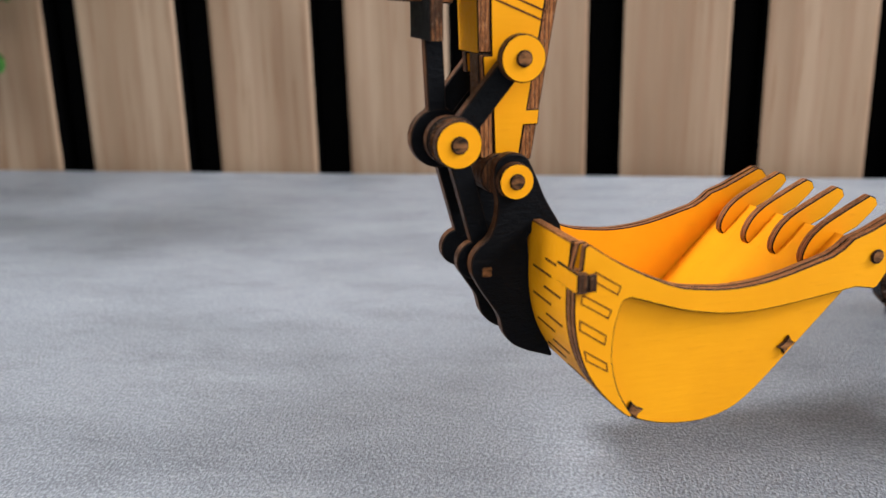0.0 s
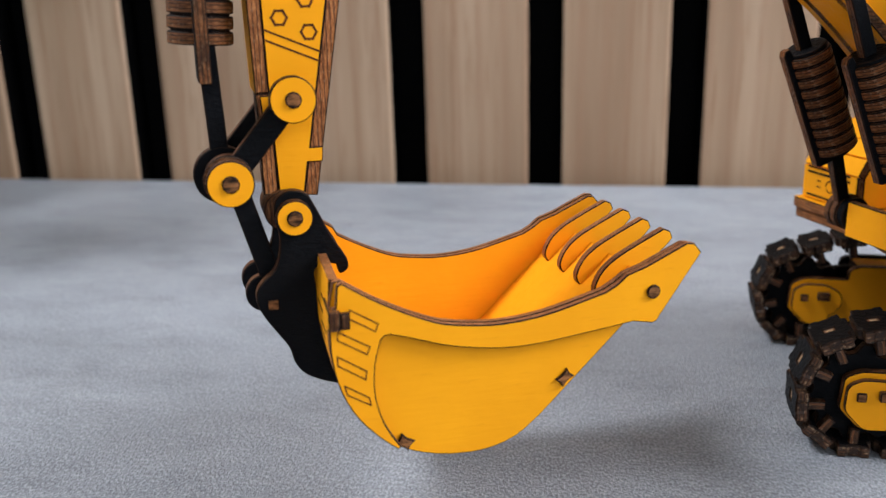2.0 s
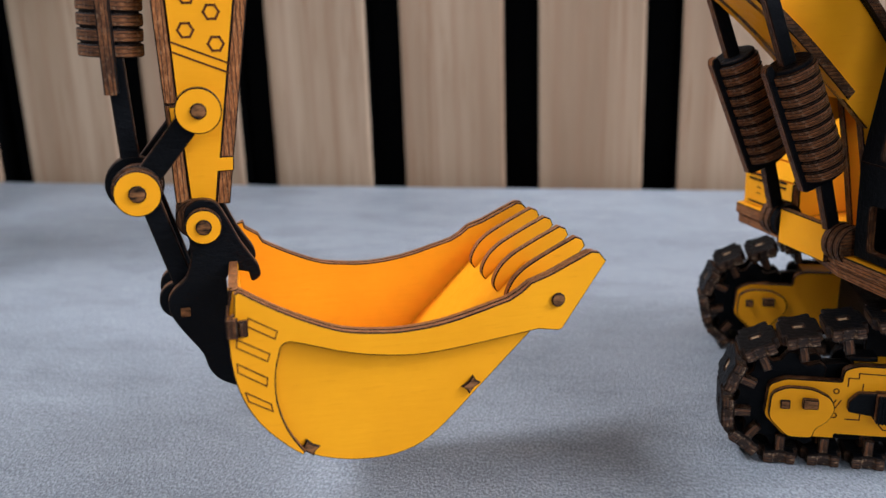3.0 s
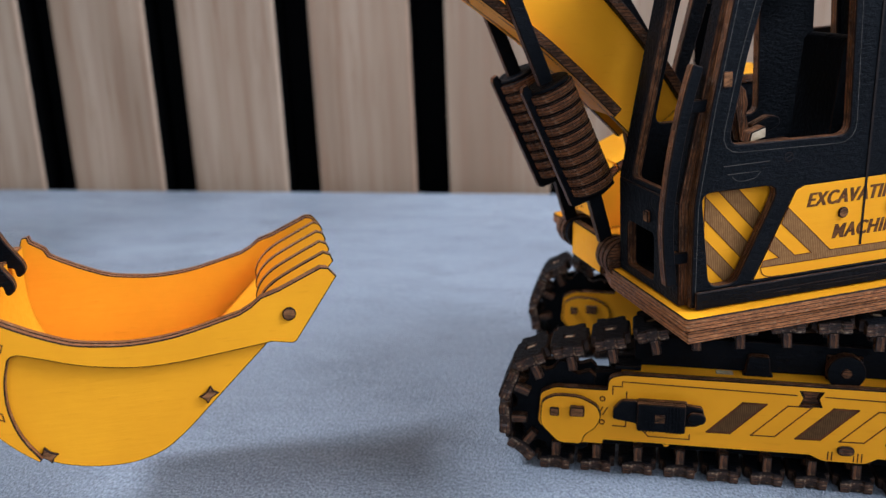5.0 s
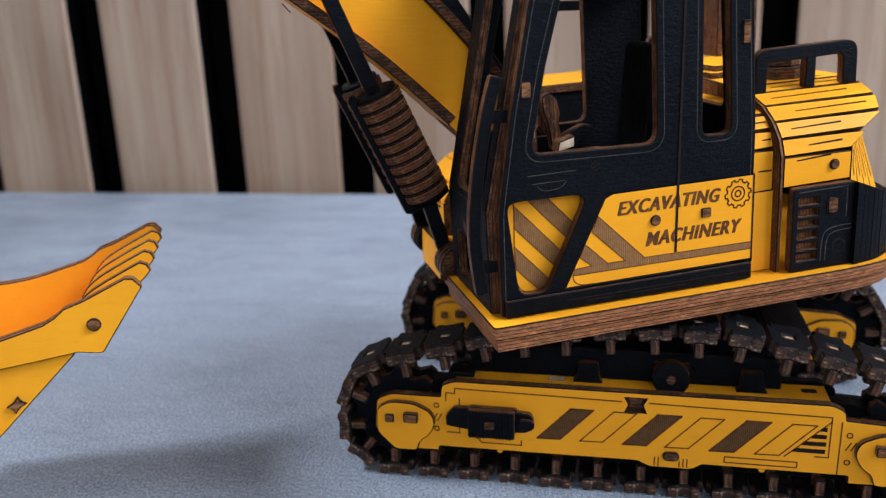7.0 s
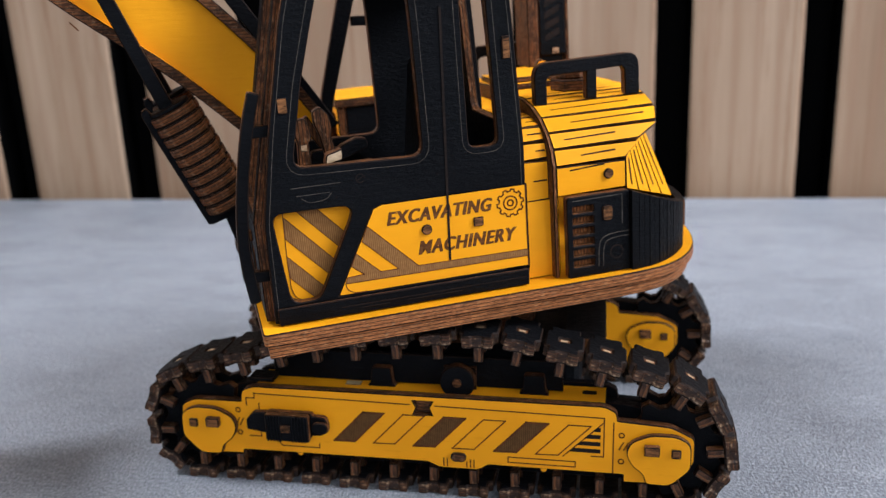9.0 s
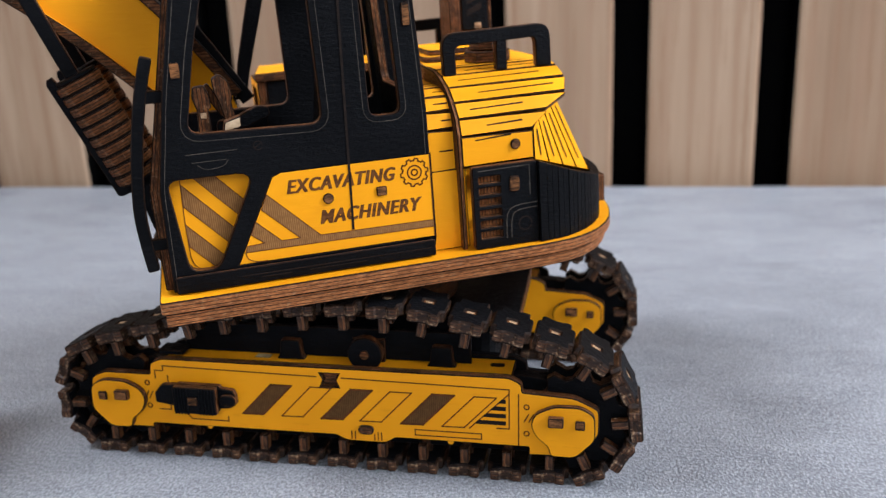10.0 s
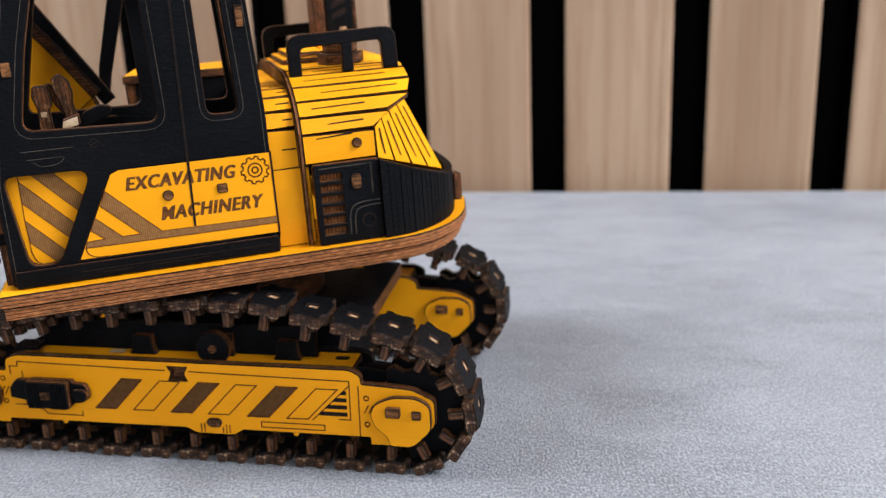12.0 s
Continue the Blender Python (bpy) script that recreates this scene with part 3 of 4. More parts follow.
        for a, b in ((153.6, 12.9), (209.4, 13.1)):
            plate("tab", disc(a, b, 0.9, 14), 202.2, 204.1, side)
        plate("stop_block", box_outline(141.8, 29.15, 147.5, 30.2), 204.4, 209, side, face=BLACK, edge=BLACK)


track_frame(0, True)
track_frame(64.8, False)
lay_track(213.8)
lay_track(278.6)
# lower body with the slewing ring
LOWER = pose(0, 0, 0, 0, 0, -3.6)
lower = plate("carbody", fillet([(150, 229), (216, 229), (216, 266), (150, 266)], 6), 14, 31, digger, LOWER, axes="uv", face=BLACK, edge=BLACK, label="black lower body between the tracks")
plate("slewing_ring", disc(183, 247.5, 21, 40), 31, 39.5, digger, LOWER, axes="uv", face=BLACK, label="black slewing ring")
plate("cross_arm", fillet([(212, 228.3), (222, 228.3), (222, 266.4), (212, 266.4)], 2), 29.2, 33, digger, LOWER, axes="uv", face=BLACK, label="black cross arm with scorched edges")

# -- the platform --
REAR = [(299, 101.6), (310, 103.0), (318.5, 108.2), (325.0, 117.0), (329.6, 130), (331.2, 144)]
half = [(219, 101.6)] + curve(REAR, 4)
deck = plate("platform", fillet([(219, 101.6, 1.2)] + [(x, y, 0) for x, y in half[1:]] + [(x, 288 - y, 0) for x, y in half[:0:-1]] + [(224.6, 186.9, 1.0), (224.6, 160, 0), (219, 138, 0)], 0), 45.7, 48.4, digger, DECK, axes="uv", edge=PALE_EDGE, label="yellow plywood platform with a scorched laminated edge")
under = [(x - (1.2 if x > 250 else -0.8), y + 0.7 if y < 144 else y - 0.7) for x, y in half]
plate("platform_underlay", [(x, y) for x, y in under] + [(x, 288 - y) for x, y in under[:0:-1]] + [(225.4, 186.2), (225.4, 160), (219.8, 138)], 42.8, 45.64, digger, DECK, axes="uv", face=EDGE, edge=PALE_EDGE, label="brown plywood layer under the platform")

# -- the cab --
CAB = fillet([(222, 48.9, 0.4), (222.4, 70), (225.5, 88), (230, 109), (233.5, 121), (275.5, 121), (276.6, 107), (278, 80), (277.8, 49.0, 0.4)], 2.0)
WIN1 = fillet([(229.4, 80.9), (256.0, 80.1), (255.5, 107), (255.0, 116.5), (238.6, 116.5), (236.2, 108.7), (232.8, 97)], 2.6)
WIN2 = fillet([(265.9, 80.4), (272.4, 80.4), (271.3, 106), (270.9, 116.5), (265.7, 116.5), (265.8, 100)], 1.9)
TRI = fillet([(224.0, 72.1), (241.2, 71.9, 3.6), (231.8, 52.8, 1.9), (225.9, 52.8)], 2.3)
PANEL = [(235.7, 52.9), (277.9, 52.9), (277.95, 71.1), (246.4, 71.1), (244.6, 70.4)]
side = plate("cab_side", CAB, 105.5, 107.8, digger, DECK, holes=[WIN1, WIN2, TRI, offset(PANEL, -0.02)], face=BLACK, label="black cab side with rounded window openings")
door = plate("door_panel", PANEL, 105.46, 107.7, side, label="yellow lettered door panel", chamfer=0.08)
engraving("door_gap", [[(260.1, 57.2), (261.7, 109)]], 105.42, side, width=0.5, material_=SLOT, height=0.09)
rail_lines = [offset(WIN1, -1.5), offset(WIN2, -1.3), offset(CAB, 0.9)]
engraving("scuff_line", rail_lines, 105.5, side, width=0.14, closed=True, material_=SCUFF_GLINT, height=0.02, label="pale outline of scuffs and painted edge highlights")
# highlight lines of the mark under the window, painted pale
engraving("tool_mark", [[(228.4, 76.9), (238.4, 76.9)], [(229.4, 75.2), (236, 75.2)], curve([(230.4, 74.6), (232.0, 73.6), (235.2, 73.9), (236.4, 75.0)], 3)], 105.5, side, width=0.16, material_=SCUFF_GLINT, height=0.02, label="mark with its highlight painted as pale lines")
engraving("screw_mark", [disc(242.6, 77.2, 0.9, 10), [(242.1, 76.9), (243.1, 77.5)]], 105.5, side, width=0.2, material_=SLOT)
# warning stripes behind the three-cornered opening
plate("corner_panel", fillet([(222.6, 73.6), (245.0, 73.6), (233.5, 50.2), (224.0, 50.4)], 1), 108.5, 110.7, side, label="yellow corner panel with brown warning stripes")
diag = [[(226.4, 70.6), (226.3, 66.05), (236.0, 55.4), (237.5, 58.35)], [(227.8, 73.0), (232.0, 73.0), (240.5, 63.65), (239.0, 60.7)], [(226.2, 62.2), (226.35, 57.5), (232.0, 51.3), (233.4, 54.25)]]
engraving("warning_stripe", [], 108.48, side, material_=HATCH, fills=diag)
engraving("warning_stripe", diag, 108.47, side, width=0.16, closed=True)
engraving("border_line", [[(226.5, 73.0), (226.2, 62.0)] + curve([(226.3, 55.4), (226.9, 53.4), (228.4, 52.3), (231.4, 52.0)], 3)], 108.46, side, width=0.16)
SWEEP = [(243.0, 66.9), (253.1, 56.8), (277.8, 56.6), (277.8, 55.1), (237.3, 55.3), (237.8, 56.6), (241.4, 56.8), (238.9, 58.9), (240.1, 61.5), (244.9, 56.8), (248.8, 56.8), (241.6, 63.9)]
engraving("sweep_stripe", [], 105.46, side, material_=HATCH, fills=[SWEEP])
engraving("sweep_stripe", [SWEEP], 105.45, side, width=0.17, closed=True)
for line in (curve([(237.3, 55.2), (237.7, 53.9), (239.2, 53.1), (241.5, 53.0)], 3), [(277.75, 53), (277.8, 71)]):
    engraving("panel_line", [line], 105.45, side, width=0.2)
gear_line = []
for k in range(80):
    r = 2.55 + (0.45 if k % 8 < 4 else 0.0)
    gear_line.append((274.3 + r * math.cos(k * math.pi / 40), 67.5 + r * math.sin(k * math.pi / 40)))
engraving("gear_emblem", [gear_line, disc(274.3, 67.5, 1.5, 20), disc(274.3, 67.5, 0.65, 12)], 105.45, side, width=0.3, closed=True, label="engraved gear emblem")


def lettering(text, x0, x1, y0, y1, n, parent):
    """Slanted engraved capitals between x0 and x1, on the lines y0 and y1."""
    data = bpy.data.curves.new("lettering", "FONT")
    data.body, data.shear, data.extrude, data.resolution_u, data.offset = text, 0.28, 0.05, 3, 0.014
    data.space_character = 1.12
    tmp = bpy.data.objects.new("lettering", data)
    me = bpy.data.meshes.new_from_object(tmp)
    xs, ys = [v.co.x for v in me.vertices], [v.co.y for v in me.vertices]
    ax, ay = (x1 - x0) / (max(xs) - min(xs)), (y1 - y0) / (max(ys) - min(ys))
    for v in me.vertices:
        v.co = ((x0 + (v.co.x - min(xs)) * ax) * MM, (n - v.co.z) * MM, (y0 + (v.co.y - min(ys)) * ay) * MM)
    bpy.data.objects.remove(tmp)
    # a second pass of the engraver beside the first makes the strokes bolder
    bm = bmesh.new()
    bm.from_mesh(me)
    twin = bmesh.ops.duplicate(bm, geom=bm.verts[:] + bm.edges[:] + bm.faces[:])["geom"]
    bmesh.ops.translate(bm, verts=[g for g in twin if isinstance(g, bmesh.types.BMVert)], vec=(0.00030, -0.000012, 0))
    bm.to_mesh(me)
    bm.free()
    me.materials.append(LETTER)
    link_data("lettering", me, parent, None, "engraved slanted capital letters")


LETTER = bare_ply("letter_engraving", (0.045, 0.014, 0.004), (0.17, 0.065, 0.016))
lettering("EXCAVATING", 247.1, 270.0, 66.4, 69.3, 105.46, side)
lettering("MACHINERY", 253.3, 275.2, 59.1, 62.1, 105.46, side)
plate("peg", disc(255.5, 64.4, 1.15, 12), 105.0, 105.6, side, face=PEG)
peg("peg", 266.9, 64.5, 105.0, 105.6, side, 2.2, 2.0)
peg("peg", 228.8, 93.4, 105.3, 105.6, side, 1.9, 3.0)
peg("peg", 275.0, 100.2, 105.1, 105.6, side, 1.7, 4.6)
plate("sill_bar", fillet(box_outline(222.7, 48.7, 277.6, 52.3), 0.3, 2), 104.6, 105.4, side, face=BLACK, label="black sill bar")
engraving("sill_line", [[(236, 50.6), (276.8, 50.6)], [(240, 49.9), (246, 49.9)], [(250, 49.9), (262, 49.9)]], 104.6, side, width=0.2, material_=SLOT)
rail_path = curve([(222.7, 96.6), (220.5, 89.4), (218.2, 78.7), (216.8, 67.6), (216.9, 60.5), (217.6, 53.4)], 4)
rail = plate("grab_rail", fillet(band(rail_path, 2.4), 0.9, 3), 107.2, 109.5, digger, DECK, face=BLACK, label="black curved grab rail beside the cab")
for a, b in (((221.6, 88.6), (226.5, 88.6)), ((218.2, 59.0), (223.5, 59.0))):
    plate("bracket", bar(*a, *b, 2.4), 107.4, 109.3, rail, face=BLACK)
# front of the cab: lower panel and leaning window frame
front = plate("cab_front", box_outline(107.9, 48.9, 134.2, 70), 220.4, 222.7, digger, DECK, axes="vw", holes=[fillet(box_outline(118.2, 50.9, 130.4, 61.2), 1.2)], face=BLACK, label="black lower front of the cab")
peg("peg", 120.5, 64.5, 219.6, 220.5, front, 2.0, 2.4, axes="vw")
lean = Vector((11.1, 0, 51)).normalized()
LEAN_BASIS = Matrix.Translation((220.4, 0, 70.1)) @ Matrix((((0), lean.x, -lean.z, 0), (1, 0, 0, 0), (0, lean.z, lean.x, 0), (0, 0, 0, 1)))
plate("front_window_frame", box_outline(107.9, 0, 134.2, 52), -2.3, 0, digger, DECK, basis=LEAN_BASIS, holes=[fillet(box_outline(111.2, 1.2, 128.8, 49), 1.5)], face=BLACK, label="black leaning front window frame")
# far side of the cab, roof, back and inside
FARWIN = fillet([(227.6, 81.2), (252.6, 81.0), (252.2, 107), (251.8, 116.5), (236.4, 116.5), (232.6, 103)], 2.4)
inner_side = plate("cab_side", CAB, 131.9, 134.2, digger, DECK, holes=[FARWIN, WIN2], face=BLACK, label="black inner cab side with a window opening")
plate("cab_roof", box_outline(232.5, 104.5, 277, 135.2), 121.1, 123.4, digger, DECK, axes="uv", face=BLACK, label="black flat cab roof")
back_lean = Vector((-4.3, 0, 72)).normalized()
BACK_BASIS = Matrix.Translation((277.4, 0, 48.9)) @ Matrix(((0, back_lean.x, -back_lean.z, 0), (1, 0, 0, 0), (0, back_lean.z, back_lean.x, 0), (0, 0, 0, 1)))
plate("cab_back", box_outline(107.9, 0, 131.8, 72), 0, 2.0, digger, DECK, basis=BACK_BASIS, holes=[fillet(box_outline(110.2, 36.2, 126.6, 67), 2)], face=BLACK, label="black cab back with a window")
plate("cab_floor", box_outline(223, 107.9, 275.5, 131.8), 48.45, 50.4, digger, DECK, axes="uv", face=BLACK)
seat = plate("seat", fillet([(243, 66), (259, 64.8), (263.4, 97), (261.6, 98.6), (259.2, 97.6), (256, 70.5), (243, 71)], 1.2), 113, 126, digger, DECK, face=BLACK, edge=BLACK, label="black driver's seat")
for v in (110.3, 127.2):
    console = plate("console", fillet([(234, 64), (247, 64), (247, 79.6), (236, 79.6)], 1), v, v + T, digger, DECK, face=BLACK, label="black control console with wooden levers")
    if v > 120:
        continue
    lever = plate("lever", fillet([(231.6, 78.0), (234.4, 78.0), (234.3, 84.0), (234.9, 84.4), (234.7, 87.2), (233.9, 89.0), (231.6, 88.8), (231.2, 86.6), (231.9, 84.0)], 0.4, 2), v + 4.6, v + 6.9, console, face=EDGE, label="scorched wooden lever")
    plate("tenon", box_outline(232.4, 82.2, 233.8, 83.6), v + 4.4, v + 4.7, lever, face=TENON)
    plate("lever", fillet([(237.6, 79.0), (240.2, 79.6), (239.0, 84.6), (239.4, 86.6), (238.9, 89.4), (237.2, 91.0), (235.6, 90.2), (235.7, 87.4), (236.6, 85.0)], 0.5, 2), v + 4.6, v + 6.9, console, face=EDGE, label="scorched wooden lever")
    plate("lever_branch", fillet(bar(237.6, 82.4, 233.9, 88.6, 2.0), 0.4, 2), v + 7.2, v + 9.2, console, face=EDGE)
    plate("joystick", fillet([(239.4, 79.4), (241.8, 79.8), (246.6, 81.6), (246.4, 83.4), (244.0, 83.8), (240.2, 82.2)], 0.6, 2), v + 4.2, v + 6.6, console, face=BLACK, label="black control handle")
    plate("grip", fillet([(236.4, 79.7), (240.2, 80.6), (240.2, 82.8), (236.9, 81.9)], 0.3, 2), v - 0.6, v + 2.6, console, face=BARE, label="pale bare wooden grip")

# -- engine hood and the far side of the deck --
SECTION = [(106.0, 66.9), (106.0, 73.6), (107.2, 77.3), (109.8, 80.5), (113.6, 83.3), (118.6, 85.3), (123.2, 86.2)]
REAR_END = [301.6, 301.6, 305.6, 311.2, 312.6, 312.8, 312.8]


def strip(bm, q0, q1, u0, ends, thick=2.0):
    """One board of the bent hood between two points of its section."""
    (va, wa), (vb, wb) = q0, q1
    d = Vector((vb - va, wb - wa)).normalized()
    inn = Vector((d.y, -d.x)) * thick
    basis = Matrix(((1, 0, 0, 0), (0, d.x, inn.normalized().x, va), (0, d.y, inn.normalized().y, wa), (0, 0, 0, 1)))
    length = math.hypot(vb - va, wb - wa)
    add_plate(bm, [(u0, 0.20), (ends[0], 0.42), (ends[1], length - 0.42), (u0, length - 0.20)], 0, thick, "uw", (), 0.12, basis=basis)
    return basis, length


def hood(mirror, u0, ends, section, name, grooves):
    place = DECK @ (Matrix(((1, 0, 0, 0), (0, -1, 0, 0.288), (0, 0, 1, 0), (0, 0, 0, 1))) if mirror else Matrix.Identity(4))
    first = None
    for k in range(len(section) - 1):
        bm = bmesh.new()
        basis, length = strip(bm, section[k], section[k + 1], u0, (ends[k], ends[k + 1]))
        if grooves:
            short = ends[k] - u0 < 10
            slope, middle = 0.0 if short else 0.08, 0.5 if short or k else 0.84
            a, b = u0 + 3 + (k % 2) * (1 if short else 3), min(ends[k], ends[k + 1]) - (0.3 if short else 2 if k % 2 else 5)
            add_plate(bm, [(a, length * middle - 0.13), (b, length * (middle + slope) - 0.2), (b, length * (middle + slope) + 0.2), (a, length * middle + 0.13)], -0.05, 0.05, "uw", (), 0.0, 2, 2, basis=basis)
        ob = link_mesh(name if first is None else "hood_board", done(bm), [YELLOW, EDGE, SLOT], digger if first is None else first, place if first is None else None, "yellow plywood engine hood of bent boards" if first is None else "")
        first = first or ob
    return first


near_hood = hood(False, 285.4, REAR_END, SECTION, "engine_hood", True)
hood(True, 285.4, REAR_END, SECTION, "engine_hood", True)
# scorched front rim of the hood
rim = [(106.0, 48.6)] + SECTION + [(144, 87.0)]
plate("hood_rim", [(v - 0.0, w) for v, w in rim] + [(v + 3.4, w - 3.4) for v, w in rim[::-1]], 284.4, 285.35, digger, DECK, axes="vw", face=RING_EDGE, edge=RING_EDGE, label="scorched front rim of the hood")
plate("hood_rim", [(288 - v, w) for v, w in rim] + [(288 - v - 3.4, w - 3.4) for v, w in rim[::-1]], 284.4, 285.35, digger, DECK, axes="vw", face=EDGE, edge=EDGE)
top = plate("hood_top", fillet([(285.4, 123.4, 0), (312.9, 123.4, 0.8), (312.9, 164.6, 0.8), (285.4, 164.6, 0)], 0.5), 84.0, 86.3, digger, DECK, axes="uv", label="yellow engine hood top")
for v in (126.2, 161.8):
    engraving("hood_line", [[(288.5, v), (308, v)]], 86.3, top, axes="uv", width=0.4, material_=SLOT)
plate("peg", disc(297.4, 70.8, 1.15, 14), 105.4, 106.4, near_hood, face=PEG, label="scorched peg end")
# slanted rear corner of vertical boards
A, B, C, D = Vector((301.8, 106.0, 73.6)), Vector((301.8, 106.0, 66.9)), Vector((321.6, 121.2, 58.9)), Vector((311.4, 118.0, 79.6))


def corner_boards(mirror):
    place = DECK @ (Matrix(((1, 0, 0, 0), (0, -1, 0, 0.288), (0, 0, 1, 0), (0, 0, 0, 1))) if mirror else Matrix.Identity(4))
    first, n = None, 4
    top_line = (lambda f: A + (D - A) * f)
    low_line = (lambda f: B + (C - B) * f)
    for k in range(n):
        f0, f1 = k / n + 0.016, (k + 1) / n - 0.016
        quad = [low_line(f0), low_line(f1), top_line(f1), top_line(f0)]
        normal = (quad[1] - quad[0]).cross(quad[3] - quad[0]).normalized()
        bm = bmesh.new()
        verts = [[bm.verts.new((q - normal * t) * MM) for q in quad] for t in (0.0, 1.8)]
        bm.faces.new(verts[0]).material_index = 0
        bm.faces.new(verts[1][::-1]).material_index = 1
        for i in range(4):
            bm.faces.new((verts[0][i], verts[0][(i + 1) % 4], verts[1][(i + 1) % 4], verts[1][i])).material_index = 1
        mid = (f0 + f1) / 2
        a, b = low_line(mid) * 0.86 + top_line(mid) * 0.14, top_line(mid) * 0.86 + low_line(mid) * 0.14
        s = (quad[1] - quad[0]).normalized() * 0.3
        line = [bm.verts.new((p + normal * 0.06) * MM) for p in (a - s, a + s, b + s, b - s)]
        bm.faces.new(line).material_index = 2
        ob = link_mesh("rear_corner" if first is None else "corner_board", done(bm), [YELLOW, EDGE, SLOT], digger if first is None else first, place if first is None else None, "yellow slanted rear corner of upright boards" if first is None else "")
        first = first or ob


corner_boards(False)
corner_boards(True)


def quad_board(name, quad, thick, parent, place, label=""):
    """A flat board on four corners."""
    quad = [Vector(q) for q in quad]
    normal = (quad[1] - quad[0]).cross(quad[3] - quad[0]).normalized()
    bm = bmesh.new()
    verts = [[bm.verts.new((q - normal * t) * MM) for q in quad] for t in (0.0, thick)]
    bm.faces.new(verts[0])
    bm.faces.new(verts[1][::-1]).material_index = 1
    for i in range(4):
        bm.faces.new((verts[0][i], verts[0][(i + 1) % 4], verts[1][(i + 1) % 4], verts[1][i])).material_index = 1
    return link_mesh(name, done(bm), [YELLOW, EDGE], parent, place, label)


quad_board("hood_back", [(321.4, 121.8, 58.9), (321.4, 166.2, 58.9), (311.4, 169.4, 79.6), (311.4, 118.6, 79.6)], 1.8, digger, DECK, "yellow slanted hood back")
quad_board("hood_lip", [(312.7, 118.8, 80.4), (312.7, 169.2, 80.4), (312.7, 164.6, 83.9), (312.7, 123.4, 83.9)], 1.8, digger, DECK)
# black side grille with louvres, wrapped round the rear
slots = [fillet(box_outline(288.0, 50.8 + 2.48 * k, 292.9, 52.4 + 2.48 * k), 0.25, 2) for k in range(6)]
grille = plate("side_grille", fillet(box_outline(286.6, 48.5, 301.5, 67.0), 0.5, 2), 104.0, 106.0, digger, DECK, holes=slots, face=BLACK, edge=RING_EDGE, label="black side grille with scorched slots")
plate("grille_back", box_outline(287.2, 49.6, 293.6, 65.6), 106.1, 107.0, grille, face=PALE_EDGE, edge=SLOT, label="scorched board behind the slots")
plate("peg", fillet(box_outline(294.9, 60.8, 297.3, 64.2), 0.8, 3), 103.6, 104.1, grille, face=PEG, label="scorched wooden peg end")
engraving("grille_line", [curve([(293.9, 50.4), (294.2, 55.6), (296.2, 57.4), (301.2, 57.7)], 4), curve([(295.0, 50.4), (295.3, 54.9), (296.9, 56.4), (301.2, 56.7)], 4), [(288.0, 66.1), (299.7, 66.3), (299.7, 59.6)]], 104.0, grille, width=0.2, material_=SCUFF_GLINT, height=0.02)
engraving("grille_mark", [disc(298.3, 53.2, 1.5, 14)], 104.0, grille, width=0.3, material_=SLOT, height=0.03)
wrap = curve([(301.5, 104.0), (308.8, 105.4), (316, 110.2), (321.2, 117.2), (324.6, 128), (325.6, 144)], 3)
wrap = wrap + [(x, 288 - y) for x, y in wrap[-2::-1]]


def low_wall(path, w0, tops, name, label):
    """Upright narrow boards side by side along a bent line."""
    base = None
    fine = []
    for a, b in zip(path, path[1:]):
        steps = max(1, round(math.hypot(b[0] - a[0], b[1] - a[1]) / 1.7))
        fine += [(a[0] + (b[0] - a[0]) * k / steps, a[1] + (b[1] - a[1]) * k / steps) for k in range(steps)]
    fine.append(path[-1])
    for i, (a, b) in enumerate(zip(fine, fine[1:])):
        w1 = tops(a)
        d = Vector((b[0] - a[0], b[1] - a[1]))
        quad = bar(a[0] + d.x * 0.035, a[1] + d.y * 0.035, b[0] - d.x * 0.035, b[1] - d.y * 0.035, 2.0)
        bm = add_plate(bmesh.new(), quad, w0, w1, "uv", (), 0.12)
        for v in bm.verts:
            if v.co.z > (w1 - 1) * MM:
                v.co.z += (tops((v.co.x / MM,)) - w1) * MM
        ob = link_mesh(name if base is None else "board", done(bm), [BLACK, BLACK, CHAR], digger if base is None else base, DECK if base is None else None, label if base is None else "")
        base = base or ob
    return base


low_wall(wrap, 48.5, lambda p: 67.0 - 8.0 * max(0.0, min(1.0, (p[0] - 301.5) / 19.9)), "rear_guard", "black rear guard of narrow upright boards")
plate("far_grille", fillet(box_outline(286.6, 47.6, 303.4, 67.0), 0.5, 2), 182.0, 184.0, digger, DECK, face=BLACK)
for v in (126.6, 161.4):
    plate("rear_lamp", fillet(box_outline(v - 2.0, 49.4, v + 2.0, 56.4), 0.5, 2), 325.2, 327.3, digger, DECK, axes="vw", face=LENS, label="brown wooden rear lamp")
# body wall between cab and hood, with bent boards on top
mid_section = [(108.4, 66.0), (108.5, 75.2), (109.8, 79.0), (112.4, 81.9), (117.0, 83.2), (122.5, 83.4)]
plate("body_side", box_outline(277.9, 48.45, 286.5, 66.4), 108.2, 110.4, digger, DECK, label="yellow body side panel")
hood(False, 277.9, [284.35] * 6, mid_section, "body_cover", True)
plate("body_top", box_outline(278, 122.6, 284.3, 163.3), 81.2, 83.4, digger, DECK, axes="uv")
tank = plate("side_tank", [(247.8, 163.4), (283.3, 163.4), (283.3, 184), (250.6, 184)], 82.8, 85.0, digger, DECK, axes="uv", label="yellow top of the far side tank")
plate("tank_front", box_outline(164, 48.45, 184, 82.7), 248.2, 250.5, digger, DECK, axes="vw", holes=[fillet(box_outline(166.8, 56, 181, 80.6), 1.5)], label="yellow tank front with a dark opening")
plate("tank_side", box_outline(250.6, 48.45, 283.3, 82.7), 164.2, 166.4, digger, DECK, label="yellow tank side", face=BLACK)
